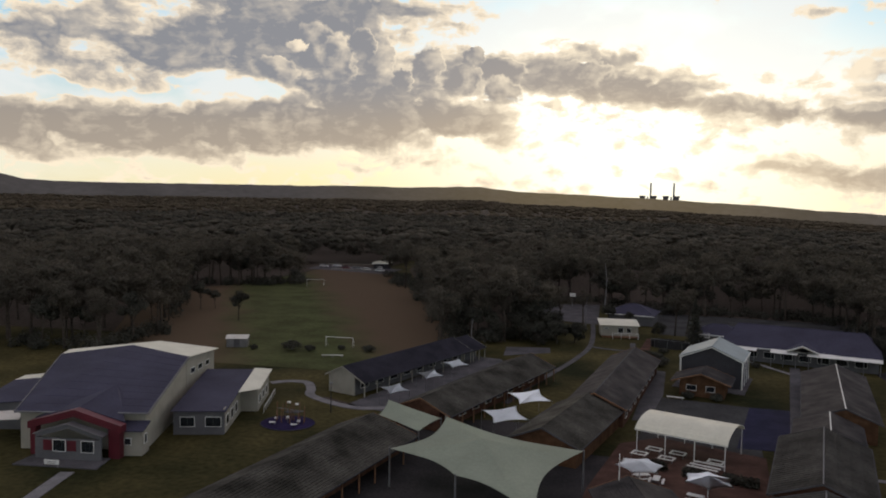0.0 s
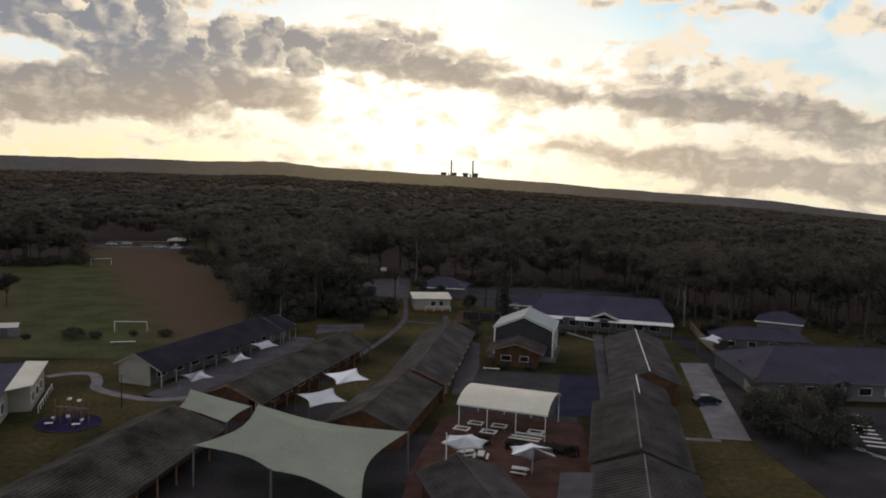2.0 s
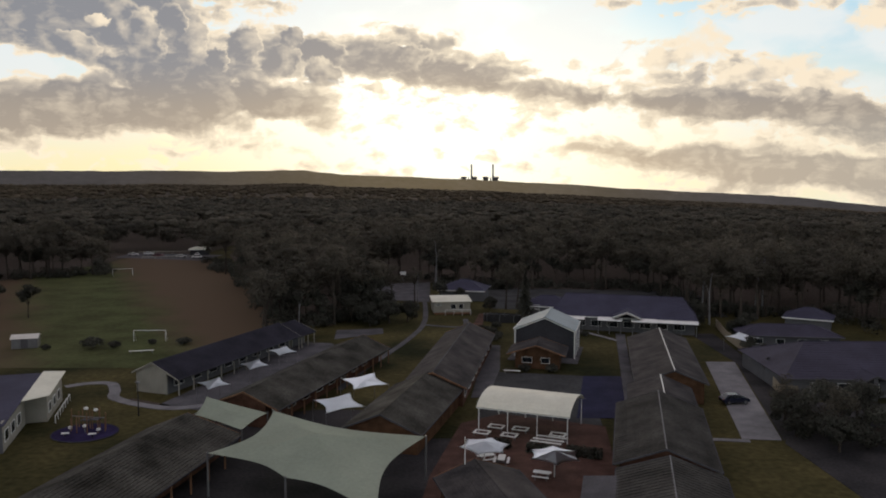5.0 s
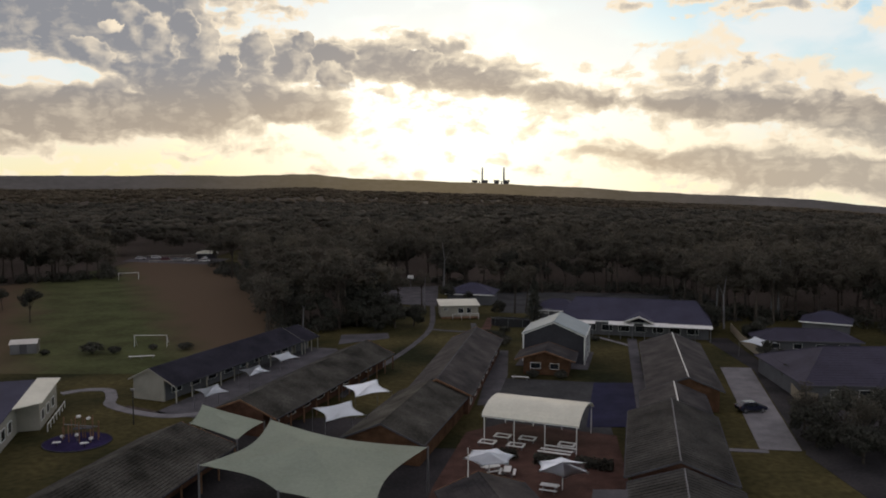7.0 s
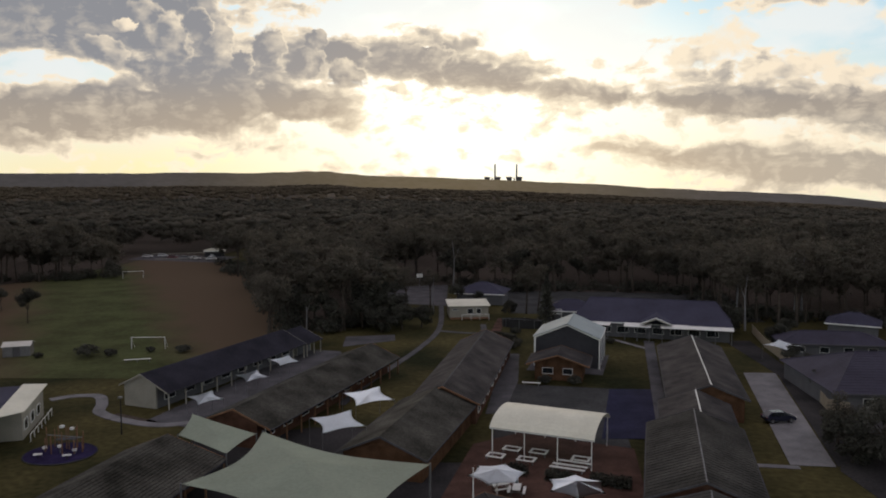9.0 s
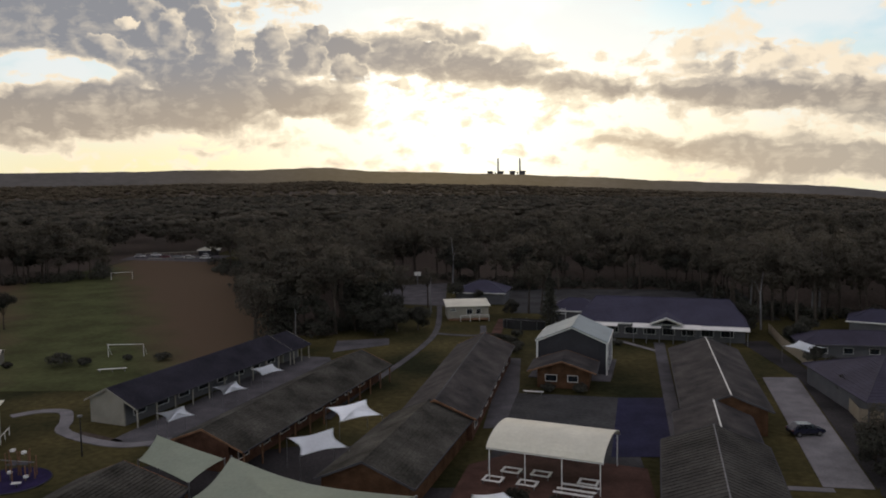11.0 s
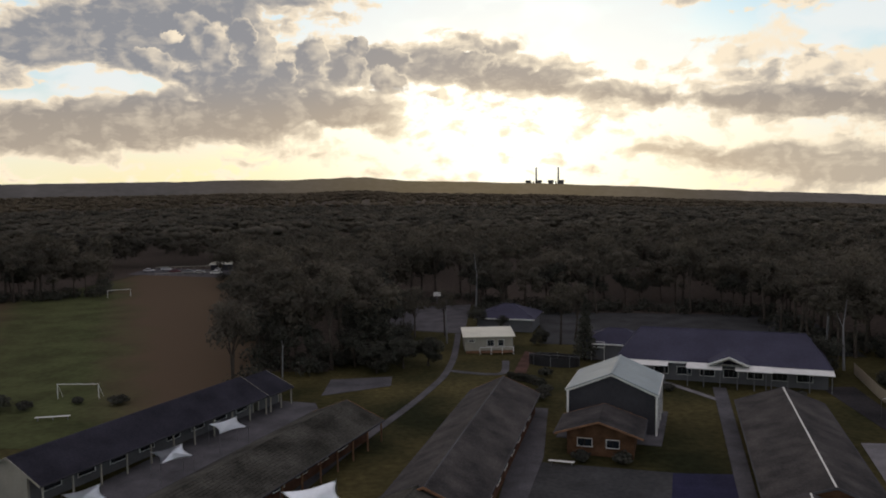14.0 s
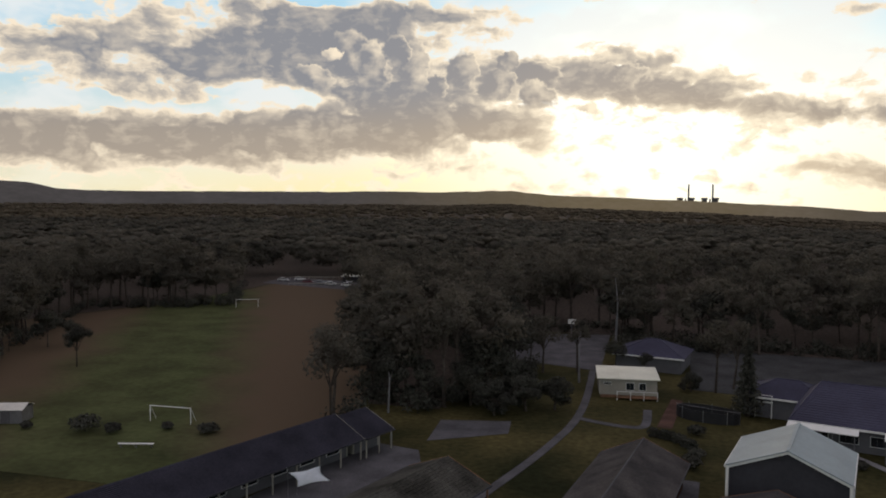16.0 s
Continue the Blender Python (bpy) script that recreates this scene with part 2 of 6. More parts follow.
def mat(name, base, rough=0.8, metal=0.0, var=0.25, scale=0.6, fine=8.0, bump=0.15, tint=None, patch=None, rand=0.0, spec=0.3, deep=0.03):
    """A surface with large stains, fine grain, relief, and a shade that differs from piece to piece."""
    m = bpy.data.materials.new(name)
    m.use_nodes = True
    t = m.node_tree
    b = t.nodes["Principled BSDF"]
    b.inputs["Roughness"].default_value, b.inputs["Metallic"].default_value = rough, metal
    b.inputs["Specular IOR Level"].default_value = spec
    co = t.nodes.new("ShaderNodeTexCoord")
    big, small = t.nodes.new("ShaderNodeTexNoise"), t.nodes.new("ShaderNodeTexNoise")
    big.inputs["Scale"].default_value, big.inputs["Detail"].default_value = scale, 5
    small.inputs["Scale"].default_value, small.inputs["Detail"].default_value = fine, 6
    for n in (big, small):
        t.links.new(co.outputs["Object"], n.inputs["Vector"])
    ramp = t.nodes.new("ShaderNodeValToRGB")
    dark = [c * (1 - var) for c in base]
    light = [min(1, c * (1 + var)) for c in (tint or base)]
    ramp.color_ramp.elements[0].position, ramp.color_ramp.elements[1].position = 0.32, 0.68
    ramp.color_ramp.elements[0].color, ramp.color_ramp.elements[1].color = (*dark, 1), (*light, 1)
    t.links.new(big.outputs[0], ramp.inputs[0])
    mul = t.nodes.new("ShaderNodeMix")
    mul.data_type, mul.blend_type = "RGBA", "MULTIPLY"
    mul.inputs[0].default_value = 1.0
    grain = t.nodes.new("ShaderNodeMapRange")
    grain.inputs[1].default_value, grain.inputs[2].default_value = 0.3, 0.7
    grain.inputs[3].default_value, grain.inputs[4].default_value = 1 - var * 0.8, 1 + var * 0.5
    t.links.new(small.outputs[0], grain.inputs[0])
    t.links.new(ramp.outputs[0], mul.inputs[6])
    t.links.new(grain.outputs[0], mul.inputs[7])
    col = mul.outputs[2]
    if rand:
        info = t.nodes.new("ShaderNodeObjectInfo")
        mr = t.nodes.new("ShaderNodeMapRange")
        mr.inputs[3].default_value, mr.inputs[4].default_value = 1 - rand, 1 + rand
        t.links.new(info.outputs["Random"], mr.inputs[0])
        m2 = t.nodes.new("ShaderNodeMix")
        m2.data_type, m2.blend_type = "RGBA", "MULTIPLY"
        m2.inputs[0].default_value = 1.0
        t.links.new(col, m2.inputs[6])
        t.links.new(mr.outputs[0], m2.inputs[7])
        col = m2.outputs[2]
    t.links.new(col, b.inputs["Base Color"])
    if bump:
        bp = t.nodes.new("ShaderNodeBump")
        bp.inputs["Strength"].default_value, bp.inputs["Distance"].default_value = bump, deep
        t.links.new(small.outputs[0], bp.inputs["Height"])
        t.links.new(bp.outputs[0], b.inputs["Normal"])
    return m


M = {}
M["tile_dark"] = mat("dark_roof_tile", (0.040, 0.038, 0.040), 0.95, var=0.35, scale=0.35, fine=5, tint=(0.050, 0.046, 0.045), spec=0.06)
M["tile_moss"] = mat("weathered_roof_tile", (0.038, 0.036, 0.030), 0.95, var=0.45, scale=0.25, fine=4, tint=(0.052, 0.050, 0.044), spec=0.06)
M["tile_rib"] = mat("ribbed_charcoal_roof", (0.034, 0.033, 0.045), 0.95, var=0.25, scale=0.3, fine=4, spec=0.06)
M["tile_rib2"] = mat("ribbed_grey_roof", (0.050, 0.048, 0.044), 0.95, var=0.35, scale=0.3, fine=4, spec=0.06)
# cream roofs; on the hall's far slopes it stands in for reflected sky
M["steel_cream_and_sheen"] = mat("cream_and_sheen_steel_roof", (0.58, 0.57, 0.48), 0.7, var=0.08, scale=0.3, fine=3, bump=0.05, spec=0.1)
M["soil"] = mat("dark_mulch", (0.062, 0.050, 0.042), 1.0, var=0.35, scale=1.0, fine=9, spec=0.04)
M["fence"] = mat("cream_steel_fence", (0.260, 0.220, 0.165), 0.7, var=0.1, scale=0.5, fine=4, spec=0.1)
M["car_white"] = mat("white_car_paint", (0.50, 0.50, 0.50), 0.3, var=0.05, scale=1, fine=4, bump=0.0, spec=0.5)
M["car_navy"] = mat("navy_car_paint", (0.012, 0.014, 0.03), 0.2, var=0.05, scale=1, fine=4, bump=0.0, spec=0.6)
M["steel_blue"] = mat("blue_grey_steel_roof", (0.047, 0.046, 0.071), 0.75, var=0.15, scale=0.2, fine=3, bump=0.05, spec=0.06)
M["steel_plum"] = mat("plum_grey_steel_roof", (0.040, 0.037, 0.056), 0.75, var=0.18, scale=0.25, fine=3, bump=0.05, spec=0.12)
M["steel_pale"] = mat("pale_steel_roof", (0.52, 0.50, 0.46), 0.7, var=0.12, scale=0.3, fine=3, bump=0.05, spec=0.1)
M["steel_white"] = mat("white_steel_roof", (0.26, 0.30, 0.31), 0.7, var=0.08, scale=0.3, fine=3, bump=0.05, spec=0.1)
M["clad_dark"] = mat("dark_grey_cladding", (0.040, 0.040, 0.046), 0.8, var=0.15, scale=0.3, fine=3, bump=0.05, spec=0.1)
M["brick"] = mat("red_brown_brick", (0.085, 0.045, 0.031), 0.9, var=0.3, scale=0.8, fine=9, spec=0.04)
M["brick_orange"] = mat("orange_brick", (0.088, 0.048, 0.028), 0.9, var=0.3, scale=0.8, fine=9, spec=0.04)
M["cream"] = mat("cream_render", (0.270, 0.257, 0.222), 0.85, var=0.12, scale=0.4, fine=6, spec=0.04)
M["grey_wall"] = mat("grey_render", (0.110, 0.110, 0.118), 0.85, var=0.12, scale=0.4, fine=6, spec=0.04)
M["red_paint"] = mat("dark_red_paint", (0.085, 0.010, 0.018), 0.5, var=0.15, scale=0.5, fine=6, bump=0.05)
M["white"] = mat("white_paint", (0.620, 0.620, 0.600), 0.7, var=0.08, scale=1.0, fine=8, bump=0.03, spec=0.1)
M["timber"] = mat("brown_timber", (0.17, 0.09, 0.05), 0.8, var=0.3, scale=1.0, fine=9)
M["steel_grey"] = mat("grey_steel", (0.180, 0.180, 0.190), 0.45, 0.6, var=0.15, scale=1, fine=8, bump=0.05)
M["black_steel"] = mat("black_steel", (0.02, 0.02, 0.022), 0.5, 0.2, var=0.2, scale=1, fine=8, bump=0.05)
M["glass"] = mat("dark_window_glass", (0.015, 0.018, 0.022), 0.08, var=0.1, scale=1, fine=2, bump=0.0, spec=0.6)
M["canvas_green"] = mat("pale_green_shade_cloth", (0.420, 0.470, 0.380), 0.9, var=0.10, scale=0.15, fine=3, bump=0.05, spec=0.04)
M["canvas_white"] = mat("white_shade_cloth", (0.800, 0.840, 0.880), 0.9, var=0.07, scale=0.4, fine=3, bump=0.05, spec=0.04)
M["asphalt"] = mat("asphalt", (0.028, 0.027, 0.029), 0.95, var=0.35, scale=0.12, fine=3, tint=(0.036, 0.034, 0.035), spec=0.04)
M["court_grey"] = mat("worn_grey_court", (0.045, 0.046, 0.047), 0.95, var=0.3, scale=0.2, fine=2, spec=0.04)
M["court_blue"] = mat("blue_court_paint", (0.020, 0.020, 0.044), 0.85, var=0.25, scale=0.3, fine=3, spec=0.04)
M["purple_mat"] = mat("purple_soft_fall", (0.022, 0.017, 0.050), 0.95, var=0.3, scale=0.5, fine=6, spec=0.04)
M["concrete"] = mat("pale_concrete", (0.165, 0.162, 0.168), 0.9, var=0.2, scale=0.4, fine=5, spec=0.04)
M["slab"] = mat("grey_concrete", (0.080, 0.078, 0.084), 0.9, var=0.25, scale=0.3, fine=5, spec=0.04)
M["pavers"] = mat("red_brick_pavers", (0.072, 0.041, 0.033), 0.92, var=0.3, scale=0.4, fine=7, spec=0.04)
M["grass"] = mat("lawn", (0.028, 0.032, 0.013), 1.0, var=0.45, scale=0.06, fine=1.2, tint=(0.052, 0.044, 0.018), bump=0.4, spec=0.04)
M["bark"] = mat("grey_gum_bark", (0.062, 0.052, 0.044), 0.9, var=0.35, scale=1.5, fine=9, rand=0.25, spec=0.04)
M["leaf"] = mat("gum_leaves", (0.086, 0.080, 0.067), 0.75, var=0.3, scale=0.03, fine=1.7, tint=(0.099, 0.088, 0.070), bump=0.3, rand=0.2, spec=0.04, deep=0.3)
M["leaf_dark"] = mat("dark_leaves", (0.066, 0.066, 0.055), 0.8, var=0.4, scale=0.15, fine=2.5, bump=0.0, rand=0.25, spec=0.04)
# far woods are paler than the leaves, with haze mixed into the colour
M["wood_far_hazed"] = mat("far_woodland_hazed", (0.105, 0.086, 0.062), 0.9, var=0.25, scale=0.01, fine=0.8, tint=(0.120, 0.098, 0.070), bump=0.3, spec=0.04, deep=0.8)



def per_island(m, amount):
    """Lets each leaf clump of a joined crown take a shade of its own."""
    t = m.node_tree
    b = t.nodes["Principled BSDF"]
    src = b.inputs["Base Color"].links[0].from_socket
    geo = t.nodes.new("ShaderNodeNewGeometry")
    mr = t.nodes.new("ShaderNodeMapRange")
    mr.inputs[3].default_value, mr.inputs[4].default_value = 1 - amount, 1 + amount
    t.links.new(geo.outputs["Random Per Island"], mr.inputs[0])
    mx = t.nodes.new("ShaderNodeMix")
    mx.data_type, mx.blend_type = "RGBA", "MULTIPLY"
    mx.inputs[0].default_value = 1.0
    t.links.new(src, mx.inputs[6])
    t.links.new(mr.outputs[0], mx.inputs[7])
    t.links.new(mx.outputs[2], b.inputs["Base Color"])


def let_through(m, share):
    """Leaves pass part of the light that falls on their far side."""
    t = m.node_tree
    b = t.nodes["Principled BSDF"]
    tr = t.nodes.new("ShaderNodeBsdfTranslucent")
    t.links.new(b.inputs["Base Color"].links[0].from_socket, tr.inputs["Color"])
    mx = t.nodes.new("ShaderNodeMixShader")
    mx.inputs[0].default_value = share
    t.links.new(b.outputs[0], mx.inputs[1])
    t.links.new(tr.outputs[0], mx.inputs[2])
    t.links.new(mx.outputs[0], t.nodes["Material Output"].inputs["Surface"])


per_island(M["leaf"], 0.1)
per_island(M["leaf_dark"], 0.35)
for leafy in ("leaf", "leaf_dark", "wood_far_hazed"):
    let_through(M[leafy], 0.4)


def field_material():
    """The playing field: a green strip along its length, dry brown grass on either side."""
    m = mat("playing_field_grass", (0.054, 0.064, 0.026), 1.0, spec=0.03, var=0.3, scale=0.12, fine=1.0, bump=0.4)
    t = m.node_tree
    b = t.nodes["Principled BSDF"]
    src = b.inputs["Base Color"].links[0].from_socket
    co = t.nodes.new("ShaderNodeTexCoord")
    dot = t.nodes.new("ShaderNodeVectorMath")
    dot.operation = "DOT_PRODUCT"
    dot.inputs[1].default_value = (0.894, 0.447, 0)
    t.links.new(co.outputs["Object"], dot.inputs[0])
    nz = t.nodes.new("ShaderNodeTexNoise")
    nz.inputs["Scale"].default_value, nz.inputs["Detail"].default_value = 0.07, 5
    t.links.new(co.outputs["Object"], nz.inputs["Vector"])
    add = t.nodes.new("ShaderNodeMath")
    add.operation = "MULTIPLY_ADD"
    add.inputs[1].default_value, add.inputs[2].default_value = 16.0, -8.0
    t.links.new(nz.outputs[0], add.inputs[0])
    u = t.nodes.new("ShaderNodeMath")
    t.links.new(dot.outputs["Value"], u.inputs[0])
    t.links.new(add.outputs[0], u.inputs[1])
    ramp = t.nodes.new("ShaderNodeValToRGB")
    ramp.color_ramp.elements[0].position, ramp.color_ramp.elements[1].position = 0.0, 1.0
    ramp.color_ramp.elements[0].color = ramp.color_ramp.elements[1].color = (1, 1, 1, 1)
    for pos, v in ((0.40, 1), (0.53, 0.12), (0.73, 0.05), (0.87, 1)):
        e = ramp.color_ramp.elements.new(pos)
        e.color = (v, v, v, 1)
    mr = t.nodes.new("ShaderNodeMapRange")
    mr.inputs[1].default_value, mr.inputs[2].default_value = -45.0, 40.0
    t.links.new(u.outputs[0], mr.inputs[0])
    t.links.new(mr.outputs[0], ramp.inputs[0])
    mx = t.nodes.new("ShaderNodeMix")
    mx.data_type = "RGBA"
    t.links.new(ramp.outputs[0], mx.inputs[0])
    t.links.new(src, mx.inputs[6])
    mx.inputs[7].default_value = (0.086, 0.062, 0.041, 1)
    t.links.new(mx.outputs[2], b.inputs["Base Color"])
    return m


M["field"] = field_material()
# ---- helpers for building ----


def part(name, bm, material, parent, label=""):
    me = bpy.data.meshes.new(name)
    bm.normal_update()
    bm.to_mesh(me)
    bm.free()
    me.materials.append(material)
    ob = new(name, me)
    ob.parent = parent
    if label:
        ob["label"] = label
    return ob


def thing(name, x, y, z=0, rz=0, label="", category="", group="", kind=""):
    e = new(name)
    e.empty_display_size = 0.3
    e.matrix_basis = pose(x, y, z, 0, 0, rz)
    return tagged(e, label, category, group, kind)


def single(name, bm, material, m=None, label="", category="", group="", kind=""):
    ob = part(name, bm, material, None)
    if m is not None:
        ob.matrix_basis = m
    return tagged(ob, label, category, group, kind)


def box(bm, x0, x1, y0, y1, z0, z1):
    v = [bm.verts.new((x, y, z)) for z in (z0, z1) for x, y in ((x0, y0), (x1, y0), (x1, y1), (x0, y1))]
    for f in ((3, 2, 1, 0), (4, 5, 6, 7), (0, 1, 5, 4), (1, 2, 6, 5), (2, 3, 7, 6), (3, 0, 4, 7)):
        bm.faces.new([v[i] for i in f])
    return bm


def slab(bm, pts, thick):
    """A plate from its upper outline, thick metres deep (straight down)."""
    top = [bm.verts.new(p) for p in pts]
    low = [bm.verts.new((p[0], p[1], p[2] - thick)) for p in pts]
    bm.faces.new(top)
    bm.faces.new(low[::-1])
    n = len(pts)
    for i in range(n):
        bm.faces.new((top[i], low[i], low[(i + 1) % n], top[(i + 1) % n]))
    return bm


def rod(bm, a, b, r0, r1=None, n=8):
    a, b = Vector(a), Vector(b)
    r1 = r0 if r1 is None else r1
    d = (b - a).normalized()
    u = d.orthogonal().normalized()
    w = d.cross(u)
    rings = []
    for p, r in ((a, r0), (b, r1)):
        rings.append([bm.verts.new(p + (u * math.cos(q) + w * math.sin(q)) * r) for q in [2 * math.pi * i / n for i in range(n)]])
    for i in range(n):
        bm.faces.new((rings[0][i], rings[0][(i + 1) % n], rings[1][(i + 1) % n], rings[1][i]))
    bm.faces.new(rings[0][::-1])
    bm.faces.new(rings[1])
    return bm


def B():
    return bmesh.new()


def courses(bm, a, b, c, d, rows, lip=0.03):
    """A pitched slope from eave a-b up to ridge d-c, laid in rows that overlap like tiles."""
    a, b, c, d = (Vector(p) for p in (a, b, c, d))
    nrm = (b - a).cross(d - a).normalized()
    if nrm.z < 0:
        nrm = -nrm
    prev = None
    for i in range(rows):
        u, v = i / rows, (i + 1) / rows
        lo = [bm.verts.new(a.lerp(d, u) + nrm * lip), bm.verts.new(b.lerp(c, u) + nrm * lip)]
        base = prev or [bm.verts.new(a - nrm * 0.07), bm.verts.new(b - nrm * 0.07)]
        bm.faces.new((base[0], base[1], lo[1], lo[0]))
        if (c - d).length < 0.01 and i == rows - 1:
            tip = bm.verts.new(c)
            bm.faces.new((lo[0], lo[1], tip))
            return bm
        hi = [bm.verts.new(a.lerp(d, v)), bm.verts.new(b.lerp(c, v))]
        bm.faces.new((lo[0], lo[1], hi[1], hi[0]))
        prev = hi
    return bm


def window(parent, x, y, z, w, h, turn=0, bars=2):
    """A framed window on a wall; turn is the way that it faces, in degrees about z (0: towards -y)."""
    f = part("window", rail_frame(w, h), M["white"], parent)
    f.matrix_basis = pose(x, y, z, 0, 0, turn)
    n = bars
    for i in range(n):
        x0 = -w / 2 + 0.05 + i * (w - 0.1) / n
        part("pane", box(B(), x0 + 0.02, x0 + (w - 0.1) / n - 0.02, -0.02, 0.02, 0.06, h - 0.06), M["glass"], f)
    return f


def rail_frame(w, h, t=0.06, d=0.06):
    bm = B()
    box(bm, -w / 2, w / 2, -d, d, 0, t)
    box(bm, -w / 2, w / 2, -d, d, h - t, h)
    box(bm, -w / 2, -w / 2 + t, -d, d, t, h - t)
    box(bm, w / 2 - t, w / 2, -d, d, t, h - t)
    return bm


def gabled(name, x, y, az, length, left, right, eave, ridge, roof, wall, label, over=0.6, wl=None, wr=None, rows=12, posts=0, eave_r=None, wins=(), cap=None, verge=None, ribs=0, inset=0.0, lip=0.03, wall_r_shade=None, category="school block"):
    """A long gabled block. Local y runs along the ridge, away from its near end; left and right are the distances of the eaves."""
    g = thing(name, x, y, 0, -az, label, category)
    er = eave if eave_r is None else eave_r
    wl = left - over if wl is None else wl
    wr = right - over if wr is None else wr
    zl = eave + (ridge - eave) * (left - wl) / left - 0.12
    zr = er + (ridge - er) * (right - wr) / right - 0.12
    y0, y1 = 0.35 + inset, length - 0.35
    for yy0, yy1 in ((y0, y0 + 0.25), (y1 - 0.25, y1)):
        bm = B()
        prof = [(-wl, 0), (wr, 0), (wr, zr), (0, ridge - 0.12), (-wl, zl)]
        a = [bm.verts.new((p, yy0, q)) for p, q in prof]
        b = [bm.verts.new((p, yy1, q)) for p, q in prof]
        bm.faces.new(a)
        bm.faces.new(b[::-1])
        for i in range(5):
            bm.faces.new((a[i], b[i], b[(i + 1) % 5], a[(i + 1) % 5]))
        part("end_wall", bm, wall, g)
    part("side_wall", box(B(), -wl, -wl + 0.25, y0 + 0.25, y1 - 0.25, 0, zl), wall, g)
    part("side_wall", box(B(), wr - 0.25, wr, y0 + 0.25, y1 - 0.25, 0, zr), wall_r_shade or wall, g)
    part("roof_slope", courses(B(), (-left, 0, eave), (-left, length, eave), (0, length, ridge), (0, 0, ridge), rows, lip), roof, g)
    part("roof_slope", courses(B(), (right, 0, er), (right, length, er), (0, length, ridge), (0, 0, ridge), rows, lip), roof, g)
    for k in range(ribs):
        yy = (k + 0.5) * length / ribs
        for sx, ez in ((-left, eave), (right, er)):
            part("roof_rib", slab(B(), [(sx, yy - 0.06, ez + lip + 0.05), (0, yy - 0.06, ridge + lip + 0.03), (0, yy + 0.06, ridge + lip + 0.03), (sx, yy + 0.06, ez + lip + 0.05)], 0.05), roof, g)
    part("ridge_cap", slab(slab(B(), [(-0.08, -0.02, ridge + 0.01), (0, -0.02, ridge + 0.08), (0, length, ridge + 0.08), (-0.08, length, ridge + 0.01)], 0.03), [(0, -0.02, ridge + 0.08), (0.08, -0.02, ridge + 0.01), (0.08, length, ridge + 0.01), (0, length, ridge + 0.08)], 0.03), cap or roof, g)
    vm = verge or M["timber"]
    for yy in (-0.05, length):
        for sx, ez in ((-left, eave), (right, er)):
            part("verge_board", slab(B(), [(sx, yy, ez + 0.06), (0, yy, ridge + 0.06), (0, yy + 0.05, ridge + 0.06), (sx, yy + 0.05, ez + 0.06)], 0.22), vm, g)
    for sx, ez, s in ((-left, eave, -1), (right, er, 1)):
        part("gutter", box(B(), min(sx, sx + s * 0.12), max(sx, sx + s * 0.12), 0, length, ez - 0.12, ez + 0.02), M["clad_dark"], g)
    for i in range(posts):
        yy = 0.4 + i * (length - 0.8) / (posts - 1)
        part("post", box(B(), right - 0.25, right - 0.10, yy - 0.07, yy + 0.07, 0, er - 0.05), M["cream"] if wall == M["cream"] else M["timber"], g)
    for w in wins:
        window(g, *w)
    return g


def hipped(name, x, y, az, length, depth, eave, ridge, roof, wall, label, over=0.6, rows=10, wins=(), cap=None, category="building", hip=None, edge=None):
    """A hipped building round its middle. Local x runs along the ridge."""
    g = thing(name, x, y, 0, -az, label, category)
    L, D = length / 2, depth / 2
    h = D if hip is None else hip
    wx, wy = L - over, D - over
    top = eave + (ridge - eave) * over / D - 0.1
    part("side_wall", box(B(), -wx, wx, -wy, -wy + 0.25, 0, top), wall, g)
    part("side_wall", box(B(), -wx, wx, wy - 0.25, wy, 0, top), wall, g)
    part("end_wall", box(B(), -wx, -wx + 0.25, -wy + 0.25, wy - 0.25, 0, top), wall, g)
    part("end_wall", box(B(), wx - 0.25, wx, -wy + 0.25, wy - 0.25, 0, top), wall, g)
    r0, r1 = (-L + h, 0, ridge), (L - h, 0, ridge)
    part("roof_slope", courses(B(), (-L, -D, eave), (L, -D, eave), r1, r0, rows), roof, g)
    part("roof_slope", courses(B(), (-L, D, eave), (L, D, eave), r1, r0, rows), roof, g)
    part("hip_end", courses(B(), (-L, -D, eave), (-L, D, eave), r0, r0, rows), roof, g)
    part("hip_end", courses(B(), (L, -D, eave), (L, D, eave), r1, r1, rows), roof, g)
    part("ridge_cap", rod(B(), r0, r1, 0.12, n=6), cap or roof, g)
    for c in ((-L, -D), (-L, D)):
        part("hip_cap", rod(B(), (*c, eave + 0.02), r0, 0.09, n=6), cap or roof, g)
    for c in ((L, -D), (L, D)):
        part("hip_cap", rod(B(), (*c, eave + 0.02), r1, 0.09, n=6), cap or roof, g)
    part("fascia", box(B(), -L, L, -D - 0.1, -D, eave - 0.22, eave + 0.03), edge or M["white"], g)
    part("fascia", box(B(), -L, L, D, D + 0.1, eave - 0.22, eave + 0.03), edge or M["white"], g)
    for w in wins:
        window(g, *w)
    return g


